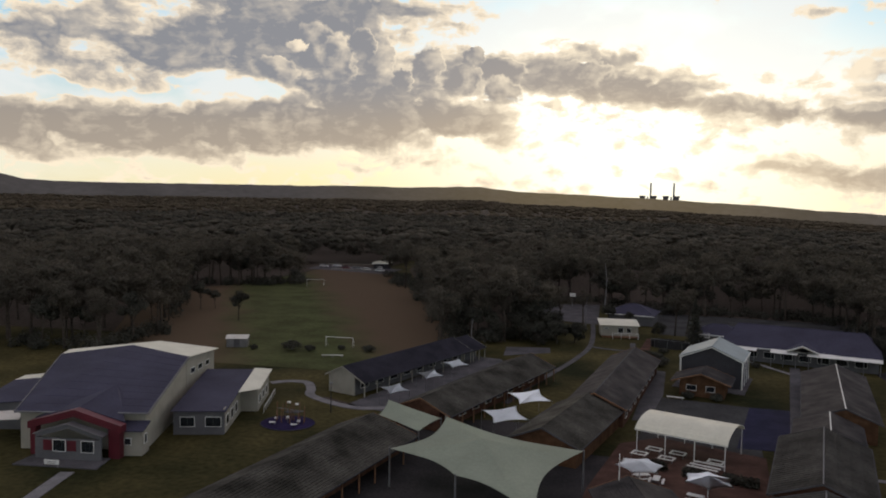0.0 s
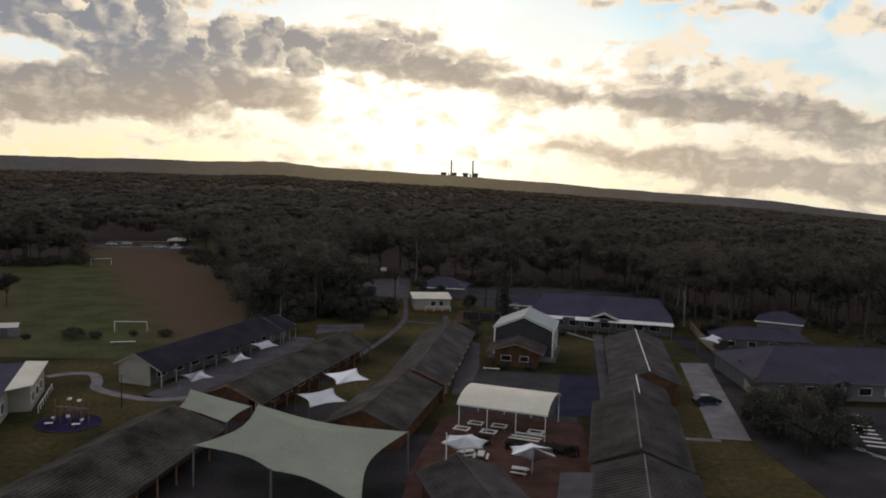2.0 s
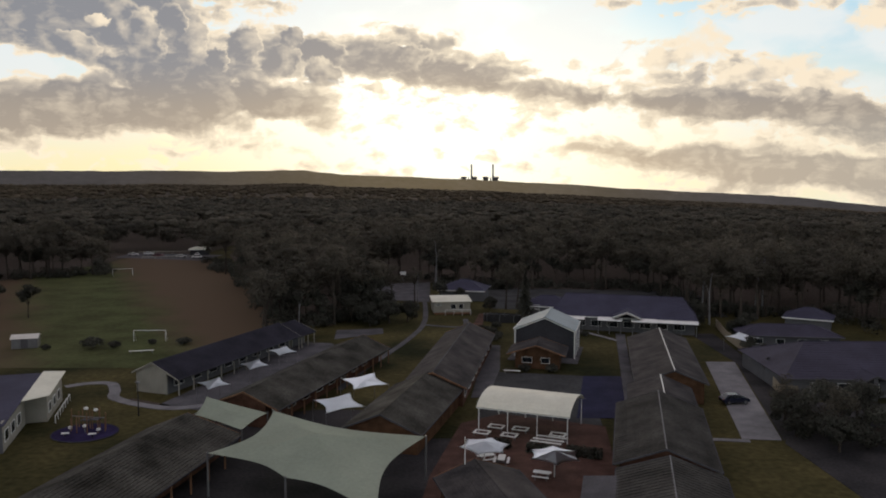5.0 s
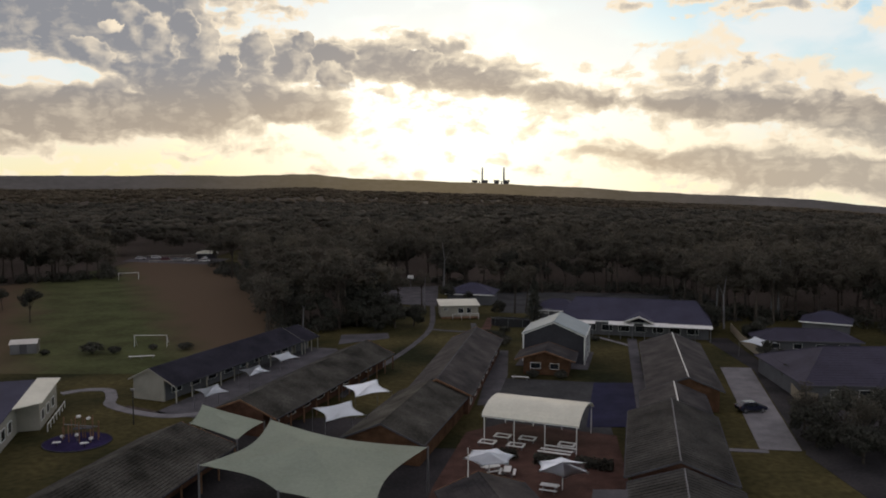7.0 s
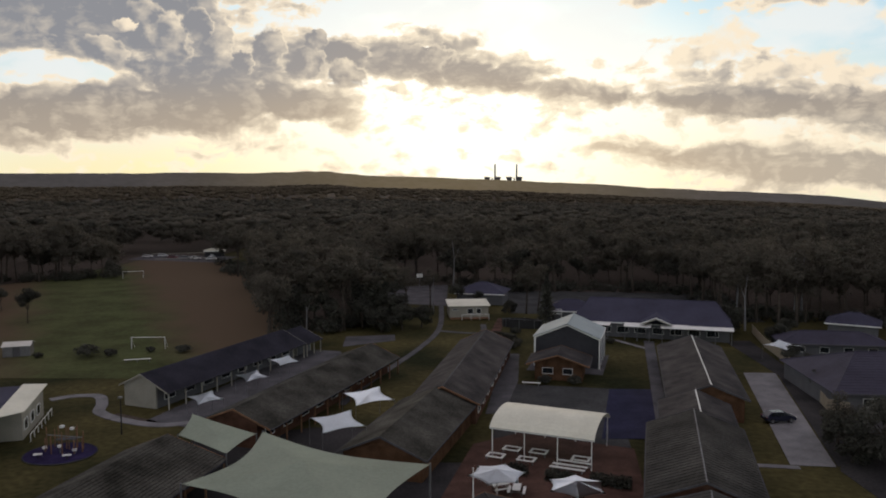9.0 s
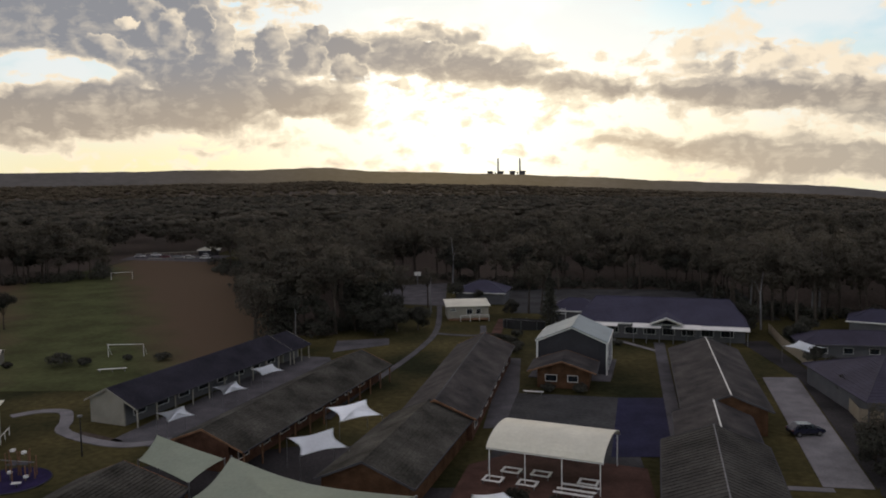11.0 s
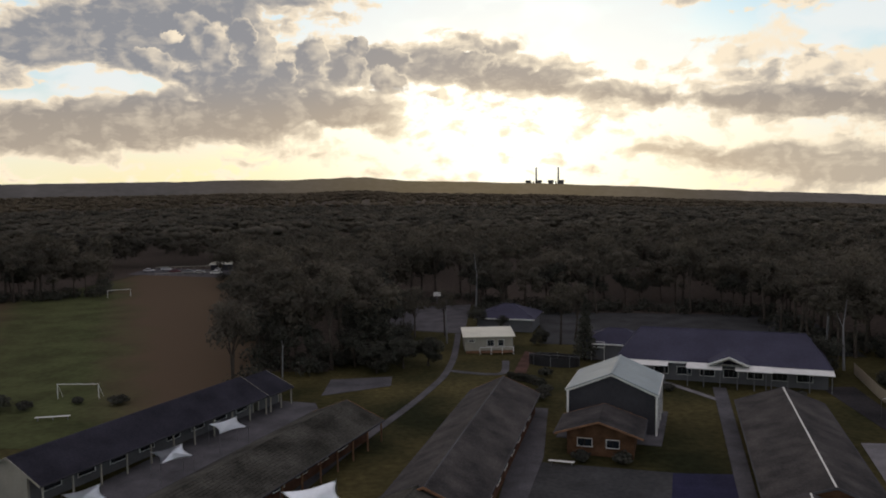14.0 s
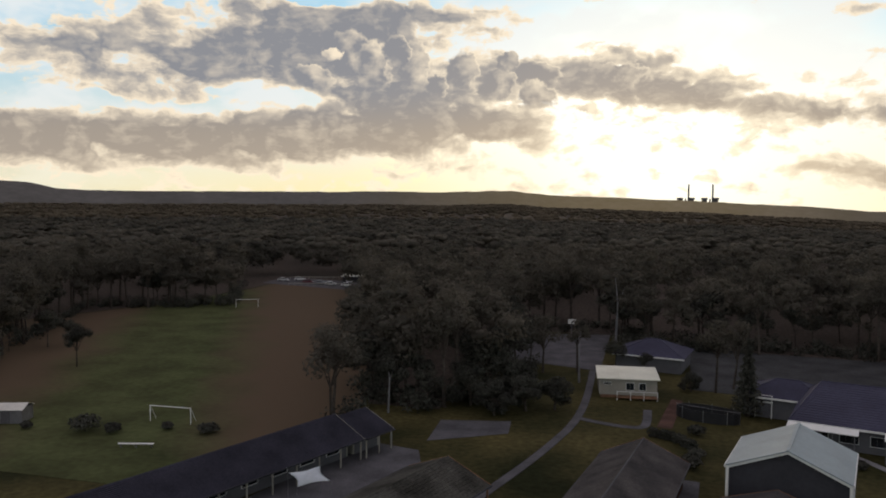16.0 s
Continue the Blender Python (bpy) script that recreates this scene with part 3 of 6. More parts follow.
def sail(corners, peak, sag=0.12, n=10, rings_n=7, droop=0.35):
    """A stretched cloth between its corners, with hollow edges and a raised middle (x, y, z)."""
    bm = B()
    cx, cy, cz = peak
    k = len(corners)
    rim = []
    mx, my = sum(c[0] for c in corners) / k, sum(c[1] for c in corners) / k
    for i in range(k):
        a, b = Vector(corners[i]), Vector(corners[(i + 1) % k])
        for j in range(n):
            t = j / n
            p = a.lerp(b, t)
            q = 4 * t * (1 - t)
            inward = Vector((mx, my, p.z)) - p
            rim.append(p + inward * sag * q)
    m = len(rim)
    rows = []
    for r in range(rings_n):
        u = r / rings_n
        row = []
        for p in rim:
            z = p.z + (cz - p.z) * (u ** 1.15) - droop * math.sin(math.pi * u) * 0.5
            row.append(bm.verts.new((p.x + (cx - p.x) * u, p.y + (cy - p.y) * u, z)))
        rows.append(row)
    tip = bm.verts.new((cx, cy, cz))
    for r in range(rings_n - 1):
        for i in range(m):
            bm.faces.new((rows[r][i], rows[r][(i + 1) % m], rows[r + 1][(i + 1) % m], rows[r + 1][i]))
    for i in range(m):
        bm.faces.new((rows[-1][i], rows[-1][(i + 1) % m], tip))
    bmesh.ops.solidify(bm, geom=bm.faces[:], thickness=0.02)
    for f in bm.faces:
        f.smooth = True
    return bm

# ---- ground ----


def skyline(az):
    """Elevation of the far skyline, in degrees, by azimuth."""
    pts = ((-60, 1.2), (-44, 1.2), (-42.5, 1.12), (-41, 0.78), (-38, 0.62), (-31, 0.68), (-24, 0.71), (-18.5, 0.78), (-14.5, 0.72), (-11, 0.86), (-9.5, 0.85), (-6.6, 0.56), (-2, 0.42), (0.5, 0.30), (2.5, 0.24), (4.6, 0.18), (7, 0.0), (10, -0.1), (13, -0.3), (17, -0.55), (20.5, -0.66), (25, -0.88), (30, -1.38), (32.5, -1.6), (60, -2.0))
    for (a, e), (b, f) in zip(pts, pts[1:]):
        if az <= b:
            return e + (f - e) * max(0.0, (az - a) / (b - a))
    return pts[-1][1]


def terrain(x, y):
    r = math.hypot(x, y)
    if r < 330:
        return 0.0
    az = math.degrees(math.atan2(x, y))
    far = 32 + 4300 * math.tan(radians(skyline(max(-39, az)) - 0.7 if abs(az) < 75 else 0.0)) - 8
    u = (r - 330) / 3970
    hills = noise.noise(Vector((x / 900, y / 900, 0))) * 14 * min(1, u * 5) * max(0.0, 1 - u * 1.05)
    return far * u ** 1.25 + hills * (0.4 if az > 5 else 1.0) - 4 * min(1, u * 8)


rings = [0, 60, 120, 180, 240, 300, 330, 360, 400, 450, 520, 600, 700, 820, 960, 1120, 1300, 1500, 1750, 2000, 2300, 2600, 2900, 3250, 3600, 3950, 4300, 4700]
SEG = 180
gv, gf = [(0, 0, 0)], []
for r in rings[1:]:
    for i in range(SEG):
        a = 2 * math.pi * i / SEG
        x, y = r * math.sin(a), r * math.cos(a)
        bump = noise.noise(Vector((math.degrees(a if a < math.pi else a - 2 * math.pi) / 2.3, 7.0, r / 900))) * 11 if r > 3000 else 0
        gv.append((x, y, terrain(x, y) + bump - (60 if r > 4500 else 0)))
for i in range(SEG):
    gf.append((0, 1 + (i + 1) % SEG, 1 + i))
for k in range(len(rings) - 2):
    for i in range(SEG):
        p, q = 1 + k * SEG, 1 + (k + 1) * SEG
        gf.append((p + i, p + (i + 1) % SEG, q + (i + 1) % SEG, q + i))
gm = bpy.data.meshes.new("ground")
gm.from_pydata(gv, [], gf)
for p in gm.polygons:
    p.use_smooth = True
gm.materials.append(M["grass"])
gm.materials.append(M["wood_far_hazed"])
gm.materials.append(M["soil"])
for p in gm.polygons:
    c = p.center
    if math.hypot(c.x, c.y) > 420:
        p.material_index = 1 if math.hypot(c.x, c.y) > 2650 else 2
tagged(new("ground", gm), "dry green and brown lawn running out to wooded hills", "ground", kind="structure")




def hill_glow_material(name, cold, warm):
    """Hills with miles of evening haze painted in as glow, warmer below the sun."""
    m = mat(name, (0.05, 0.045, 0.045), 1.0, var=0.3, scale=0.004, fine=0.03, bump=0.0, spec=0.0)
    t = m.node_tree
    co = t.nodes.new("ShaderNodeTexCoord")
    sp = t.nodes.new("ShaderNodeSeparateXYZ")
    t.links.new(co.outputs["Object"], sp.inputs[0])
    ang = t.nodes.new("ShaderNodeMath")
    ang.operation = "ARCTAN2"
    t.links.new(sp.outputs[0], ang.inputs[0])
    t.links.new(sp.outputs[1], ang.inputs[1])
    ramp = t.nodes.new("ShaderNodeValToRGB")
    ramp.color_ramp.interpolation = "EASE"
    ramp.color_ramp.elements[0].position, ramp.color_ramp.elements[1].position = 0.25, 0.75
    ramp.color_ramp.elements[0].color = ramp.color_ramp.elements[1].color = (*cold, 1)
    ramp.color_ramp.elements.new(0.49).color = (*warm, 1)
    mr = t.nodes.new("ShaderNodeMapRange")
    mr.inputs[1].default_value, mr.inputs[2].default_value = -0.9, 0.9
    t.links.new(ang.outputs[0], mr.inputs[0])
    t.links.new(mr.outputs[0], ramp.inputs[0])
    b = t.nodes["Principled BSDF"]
    # emission by azimuth stands in for sunlit haze
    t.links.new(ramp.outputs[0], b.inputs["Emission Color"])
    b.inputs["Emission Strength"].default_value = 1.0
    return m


def hills(name, r, lift, depth, wave, seed, material, label):
    """A far ridge that follows the skyline, with its near and far slopes."""
    v, f = [], []
    n = 420
    for i in range(n + 1):
        az = -70 + 140 * i / n
        e = skyline(az) + lift(az) + wave * (noise.noise(Vector((az / 3.0, seed, 0))) + 0.5 * noise.noise(Vector((az / 0.9, seed, 3))))
        for rr, de in ((r - 500, -depth), (r - 120, -0.12), (r, 0.0), (r + 200, -0.3)):
            q = radians(az)
            v.append((rr * math.sin(q), rr * math.cos(q), 32 + rr * math.tan(radians(e + de))))
    for i in range(n):
        for k in range(3):
            p = i * 4 + k
            f.append((p, p + 4, p + 5, p + 1))
    me = bpy.data.meshes.new(name)
    me.from_pydata(v, [], f)
    for p in me.polygons:
        p.use_smooth = True
    me.materials.append(material)
    tagged(new(name, me), label, "hills", kind="structure")


hills("backdrop_hills", 3900, lambda az: 0.0, 2.6, 0.07, 4.0, hill_glow_material("near_hills_haze_glow", (0.034, 0.032, 0.031), (0.120, 0.092, 0.048)), "wooded ridge with painted haze glow under the evening sky")
hills("backdrop_hills_far", 6200, lambda az: 0.12 if az > 8 else -0.25, 0.8, 0.10, 9.0, hill_glow_material("far_hills_haze_glow", (0.16, 0.15, 0.15), (0.45, 0.36, 0.22)), "distant hills behind the ridge, pale with painted haze glow")


def sheet(name, pts, z, material, label, category, thick=0.02, kind="structure"):
    return single(name, slab(B(), [(p[0], p[1], z) for p in pts], thick), material, None, label, category, kind=kind)


def ribbon(name, line, width, z, material, label, category):
    """A path of even width along a smooth line."""
    pts = [Vector((*p, 0)) for p in line]
    dense = []
    for i in range(len(pts) - 1):
        p0, p1, p2, p3 = pts[max(0, i - 1)], pts[i], pts[i + 1], pts[min(len(pts) - 1, i + 2)]
        for k in range(8):
            t = k / 8
            dense.append(0.5 * ((2 * p1) + (p2 - p0) * t + (2 * p0 - 5 * p1 + 4 * p2 - p3) * t * t + (3 * p1 - p0 - 3 * p2 + p3) * t ** 3))
    dense.append(pts[-1])
    bm = B()
    prev = None
    for i, p in enumerate(dense):
        d = (dense[min(i + 1, len(dense) - 1)] - dense[max(i - 1, 0)]).normalized()
        s = Vector((d.y, -d.x, 0)) * width / 2
        now = [bm.verts.new(p + o + Vector((0, 0, h))) for o, h in ((-s, z), (s, z), (s, z - 0.06), (-s, z - 0.06))]
        if prev:
            for j in range(4):
                bm.faces.new((prev[j], prev[(j + 1) % 4], now[(j + 1) % 4], now[j]))
        prev = now
    return single(name, bm, material, None, label, category, kind="structure")


sheet("pavement_yard", [(-30, 40), (6, 40), (9, 92), (-2, 92), (-2, 104), (-16, 104), (-31, 98)], 0.03, M["asphalt"], "dark asphalt yard under the large sail", "yard")
sheet("pavement_court_grey", [(4, 84), (21, 84), (25, 122.6), (10, 125.6)], 0.05, M["court_grey"], "worn grey asphalt playing court", "court")
sheet("pavement_court_blue", [(19.5, 100), (26.5, 100), (31.6, 122.2), (24.8, 122.4)], 0.08, M["court_blue"], "blue painted asphalt court", "court")
sheet("pavement_brick", [(-3, 55), (17, 55), (22.6, 96.6), (9.6, 102.0), (4, 98), (0, 80)], 0.07, M["pavers"], "red brick paved courtyard", "paving")
sheet("pavement_drive", [(38.4, 91.7), (43.1, 91.1), (53.5, 132.4), (48.4, 132.6)], 0.06, M["concrete"], "pale concrete driveway with a parked car", "driveway")
sheet("road_lane", [(43.3, 91.1), (51, 100), (57, 137), (59, 158), (54, 158), (53.4, 131)], 0.04, M["asphalt"], "dark asphalt lane beside the fence", "road")
sheet("road_car_park", [(44, 52), (95, 52), (95, 104), (52, 108), (43, 90)], 0.035, M["asphalt"], "dark asphalt car park with white bays", "car park")
ribbon("pavement_path", [(-56, 116), (-53.5, 118), (-50, 118), (-47.6, 114), (-46, 110), (-41, 106.5), (-35.6, 104.8), (-31, 106.6)], 1.6, 0.06, M["concrete"], "winding pale concrete footpath", "path")
ribbon("pavement_path_east", [(-14, 114), (-12, 124), (-10.4, 130.5), (-8.3, 138), (-5.6, 148), (-3.6, 157), (-2.2, 165), (-1.5, 176), (-1.6, 190), (-1.9, 200)], 1.15, 0.06, M["slab"], "grey concrete footpath across the lawn", "path")

# ---- school blocks ----
TD, TM = M["tile_dark"], M["tile_moss"]
# right wall is grey to carry the verandah's shade in its colour
gabled("classroom_block", -41.4, 112.3, 21.0, 34.6, 3.8, 4.7, 2.9, 4.7, M["tile_rib"], M["cream"], "long classroom block with dark ribbed roof, cream walls, verandah shade painted grey", wr=2.4, eave_r=2.5, wall_r_shade=M["grey_wall"], rows=22, lip=0.07, posts=11, verge=M["cream"],
       wins=[(2.42, 3 + 4.1 * i, 0.9, 2.2, 1.2, 90, 3) for i in range(8)])
gabled("classroom_block", -28.9, 144.75, 21, 5.4, 3.3, 4.7, 2.8, 4.35, M["tile_rib"], M["cream"], "short end section of the cream classroom block, lower roof, verandah shade painted grey", wr=2.4, eave_r=2.4, wall_r_shade=M["grey_wall"], rows=20, lip=0.07, posts=3, verge=M["cream"])
gabled("classroom_block", -24.0, 96.6, 18.0, 39.0, 5.0, 5.0, 2.6, 4.6, TM, M["brick"], "long brick classroom block with weathered dark roof", wr=3.0, posts=12, rows=14,
       wins=[(3.02, 3 + 4.2 * i, 0.9, 2.0, 1.2, 90, 2) for i in range(8)])
gabled("classroom_block", -39, 38, 12.5, 50.5, 5.0, 6.8, 2.6, 4.7, TM, M["brick"], "long brick block with a weathered ribbed roof", wr=4.2, posts=15, rows=18, lip=0.06,
       wins=[(4.22, 26 + 4.2 * i, 0.9, 2.0, 1.2, 90, 2) for i in range(6)])
gabled("classroom_block", -5.9, 87, 15.5, 20.6, 4.9, 5.1, 2.5, 4.62, TM, M["brick_orange"], "brick classroom block with a dark mossy roof", rows=13, verge=M["slab"])
gabled("classroom_block", 0.2, 106.0, 10.3, 39.6, 4.5, 4.9, 2.7, 4.8, TD, M["brick"], "long brick block with a dark tiled roof", rows=13, cap=M["slab"],
       wins=[(4.32, 3 + 4.4 * i, 0.9, 1.8, 1.2, 90, 2) for i in range(8)])
gabled("classroom_block", 34.8, 107.0, 12.6, 33.4, 5.6, 4.7, 2.8, 4.8, TD, M["brick_orange"], "long brick block with a dark roof and white ridge", eave_r=3.0, cap=M["white"], verge=M["slab"], rows=13,
       wins=[(-5.02, 3 + 4.4 * i, 0.9, 1.8, 1.2, -90, 2) for i in range(8)])
gabled("link_block", 30.2, 96.5, 13.6, 11, 4.6, 4.2, 2.5, 4.2, TD, M["brick"], "low brick link with a dark roof between two blocks", cap=M["white"], category="school block", verge=M["slab"])
gabled("classroom_block", 23.8, 74.7, 14.2, 22.5, 5.2, 5.4, 2.8, 4.8, M["tile_rib2"], M["brick"], "brick block with ribbed grey roof and pale ridge", cap=M["concrete"], rows=4, lip=0.03, ribs=30, verge=M["slab"])
gabled("classroom_block", 18.6, 53, 14.2, 21.6, 5.2, 5.4, 2.6, 4.4, M["tile_rib2"], M["brick"], "brick block with ribbed grey roof joining its neighbour", cap=M["concrete"], rows=4, lip=0.03, ribs=30, verge=M["slab"])
gabled("canteen", 8.6, 58, -14, 17, 4.2, 4.6, 2.4, 3.9, TD, M["brick"], "small brick canteen with a dark gabled roof", rows=10, category="school block")
lean = thing("lean_to", 16.6, 70, 0, -14, "low ribbed lean-to roof on posts against the brick block", "shelter")
part("roof_sheet", courses(B(), (-2.2, -3.5, 2.35), (-2.2, 3.5, 2.35), (2.0, 3.5, 2.75), (2.0, -3.5, 2.75), 14, 0.05), M["slab"], lean)
for px in (-2.0, 1.8):
    for py in (-3.2, 3.2):
        part("post", box(B(), px - 0.06, px + 0.06, py - 0.06, py + 0.06, 0, 2.33), M["timber"], lean)

# small brick building with the covered hall behind it
gabled("brick_office", 17.6, 126.6, 13, 7.6, 4.9, 4.9, 2.6, 4.2, TD, M["brick_orange"], "small orange brick office with dark gabled roof and windows", rows=10, wl=3.6, wr=3.8, inset=0.6, category="office",
       wins=[(-1.6, 0.93, 1.0, 1.7, 1.0, 0, 2), (1.5, 0.93, 1.0, 1.5, 1.0, 0, 2)])
hall = thing("covered_hall", 20.3, 135.6, 0, -15, "open covered hall with white steel roof and posts", "hall")
HW, HL, HE, HR = 5.55, 10.6, 5.2, 7.5
for s in (-1, 1):
    part("roof_slope", slab(B(), [(0, 0, HR), (s * HW, 0, HE), (s * HW, HL, HE), (0, HL, HR)] if s > 0 else [(0, 0, HR), (0, HL, HR), (s * HW, HL, HE), (s * HW, 0, HE)], 0.12), M["steel_white"], hall)
    part("gutter", box(B(), s * HW - 0.08, s * HW + 0.08, 0, HL, HE - 0.22, HE - 0.02), M["white"], hall)
    for i in range(4):
        y = 0.25 + i * (HL - 0.5) / 3
        part("post", box(B(), s * (HW - 0.2) - 0.12, s * (HW - 0.2) + 0.12, y - 0.12, y + 0.12, 0, HE - 0.1), M["white"], hall)
        part("rafter", slab(B(), [(0, y - 0.08, HR - 0.14), (s * (HW - 0.2), y - 0.08, HE - 0.10), (s * (HW - 0.2), y + 0.08, HE - 0.10), (0, y + 0.08, HR - 0.14)], 0.25), M["white"], hall)
part("ridge_cap", box(B(), -0.16, 0.16, -0.03, HL + 0.03, HR - 0.03, HR + 0.05), M["steel_white"], hall)
part("floor_slab", box(B(), -HW - 0.6, HW + 0.6, -3.2, HL + 0.4, 0, 0.10), M["slab"], hall)
part("back_wall", slab(slab(B(), [(-HW + 0.4, HL - 0.5, 4.9), (HW - 0.4, HL - 0.5, 4.9), (HW - 0.4, HL - 0.3, 4.9), (-HW + 0.4, HL - 0.3, 4.9)], 4.8), [(-HW + 1.2, HL - 0.5, 5.6), (HW - 1.2, HL - 0.5, 5.6), (HW - 1.2, HL - 0.3, 5.6), (-HW + 1.2, HL - 0.3, 5.6)], 0.7), M["steel_blue"], hall, "dark steel clad back wall")
for s in (-1, 1):
    part("side_screen", box(B(), s * (HW - 0.25) - 0.04, s * (HW - 0.25) + 0.04, 0.75, HL - 0.55, 0.1, 4.9), M["steel_blue"], hall)
part("front_wall", slab(B(), [(-HW + 0.35, 0.55, 4.95), (HW - 0.35, 0.55, 4.95), (HW - 0.35, 0.72, 4.95), (-HW + 0.35, 0.72, 4.95)], 4.85), M["clad_dark"], hall, "dark grey steel clad front wall")
bm = B()
tri = [(-HW + 0.35, 4.955), (HW - 0.35, 4.955), (0, 7.1)]
fr, bk = [bm.verts.new((p, 0.55, q)) for p, q in tri], [bm.verts.new((p, 0.72, q)) for p, q in tri]
bm.faces.new(fr)
bm.faces.new(bk[::-1])
for i in range(3):
    bm.faces.new((fr[i], bk[i], bk[(i + 1) % 3], fr[(i + 1) % 3]))
part("gable_wall", bm, M["clad_dark"], hall, "dark grey steel clad gable")
plank_bench = thing("bench_seat", 13.4, 124.6, 0, -13, "pale aluminium bench seat on the court edge", "bench")
part("seat", box(B(), -1.4, 1.4, -0.2, 0.2, 0.42, 0.47), M["white"], plank_bench)
for px in (-1.1, 1.1):
    part("leg", box(B(), px - 0.04, px + 0.04, -0.18, 0.18, 0, 0.42), M["steel_grey"], plank_bench)

# arched shelter over brick paving with pale bench frames
arch = thing("arched_shelter", 11.2, 91.6, 0, -22, "open shelter with a pale curved steel roof on white posts", "shelter")
AW2, AD, A0, A1 = 5.9, 4.4, 3.5, 4.8
bm = B()
prev = None
for i in range(17):
    q = -1 + 2 * i / 16
    y, z = 4.4 + AD * q, A0 + (A1 - A0) * (1 - q * q) ** 0.75
    row = [bm.verts.new((x, y, zz)) for x, zz in ((-AW2, z), (AW2, z), (AW2, z - 0.07), (-AW2, z - 0.07))]
    if prev:
        for j in range(4):
            bm.faces.new((prev[j], prev[(j + 1) % 4], row[(j + 1) % 4], row[j]))
    else:
        bm.faces.new(row)
    prev = row
bm.faces.new(prev[::-1])
part("curved_roof", bm, M["steel_cream_and_sheen"], arch, "pale cream curved steel roof")
for i in range(4):
    x = -AW2 + 0.3 + i * (2 * AW2 - 0.6) / 3
    for y in (0.15, 8.65):
        part("post", box(B(), x - 0.05, x + 0.05, y - 0.05, y + 0.05, 0, A0 - 0.02), M["white"], arch)
    bm = B()
    for k in range(8):
        q0, q1 = -1 + k / 4, -1 + (k + 1) / 4
        rod(bm, (x, 4.4 + AD * q0 * 0.95, A0 - 0.15 + (A1 - A0) * (1 - (q0 * 0.95) ** 2) ** 0.75), (x, 4.4 + AD * q1 * 0.95, A0 - 0.15 + (A1 - A0) * (1 - (q1 * 0.95) ** 2) ** 0.75), 0.06, n=6)
    part("arch_rib", bm, M["white"], arch)
part("front_beam", box(B(), -AW2, AW2, 0.05, 0.2, A0 - 0.22, A0 - 0.02), M["white"], arch)


def bench_square(w=2.0, d=1.5):
    g = thing("square_bench", 0, 0, 0, 0, "pale square bench with slats round an open middle", "bench", "bench frames")
    for x0, x1, y0, y1 in ((-w / 2, w / 2, -d / 2, -d / 2 + 0.28), (-w / 2, w / 2, d / 2 - 0.28, d / 2), (-w / 2, -w / 2 + 0.24, -d / 2 + 0.28, d / 2 - 0.28), (w / 2 - 0.24, w / 2, -d / 2 + 0.28, d / 2 - 0.28)):
        part("seat", box(B(), x0, x1, y0, y1, 0.40, 0.46), M["white"], g)
    for x in (-w / 2 + 0.15, w / 2 - 0.15):
        for y in (-d / 2 + 0.15, d / 2 - 0.15):
            part("leg", box(B(), x - 0.05, x + 0.05, y - 0.05, y + 0.05, 0, 0.40), M["steel_grey"], g)
    return g


def arch_at(x, y):
    c, s = math.cos(radians(-22)), math.sin(radians(-22))
    return 11.2 + x * c - y * s, 91.6 + x * s + y * c


first = bench_square()
spots = [(-5.0, -0.4), (-1.5, -0.2), (-4.0, 2.4), (-0.9, 2.6), (4.0, 2.2)]
first.matrix_basis = pose(*arch_at(*spots[0]), 0.07, 0, 0, -22)
for s in spots[1:]:
    copy_thing(first, pose(*arch_at(*s), 0.07, 0, 0, -22))


def long_bench():
    g = thing("long_bench", 0, 0, 0, 0, "long pale slatted bench on brick paving", "bench", "long benches")
    for i in range(2):
        part("slat", box(B(), -1.9, 1.9, -0.2 + i * 0.22, -0.02 + i * 0.22, 0.42, 0.47), M["white"], g)
    for x in (-1.6, 0, 1.6):
        part("leg", box(B(), x - 0.05, x + 0.05, -0.18, 0.18, 0, 0.42), M["steel_grey"], g)
    return g


first = long_bench()
first.matrix_basis = pose(*arch_at(3.6, 0.9), 0.07, 0, 0, -22)
for p in ((3.4, -0.3), (3.3, -1.3)):
    copy_thing(first, pose(*arch_at(*p), 0.07, 0, 0, -22))

# office block at the back, with its porch
hipped("administration_building", 42.5, 168.4, 16, 31, 18, 3.0, 6.6, M["steel_blue"], M["grey_wall"], "long low office building with blue grey roof and white eaves", rows=18, hip=3.0, category="office building",
       wins=[(-12 + 3.4 * i, -8.42, 0.9, 2.2, 1.3, 0, 3) for i in range(8)])
hipped("annex", 27.5, 179.0, 16, 12, 9, 3.0, 5.0, M["steel_blue"], M["grey_wall"], "small annex with blue grey roof beside the office building", rows=10)
porch = thing("porch", 40.8, 157.9, 0, -16, "white gabled porch with wide pale eaves", "porch")
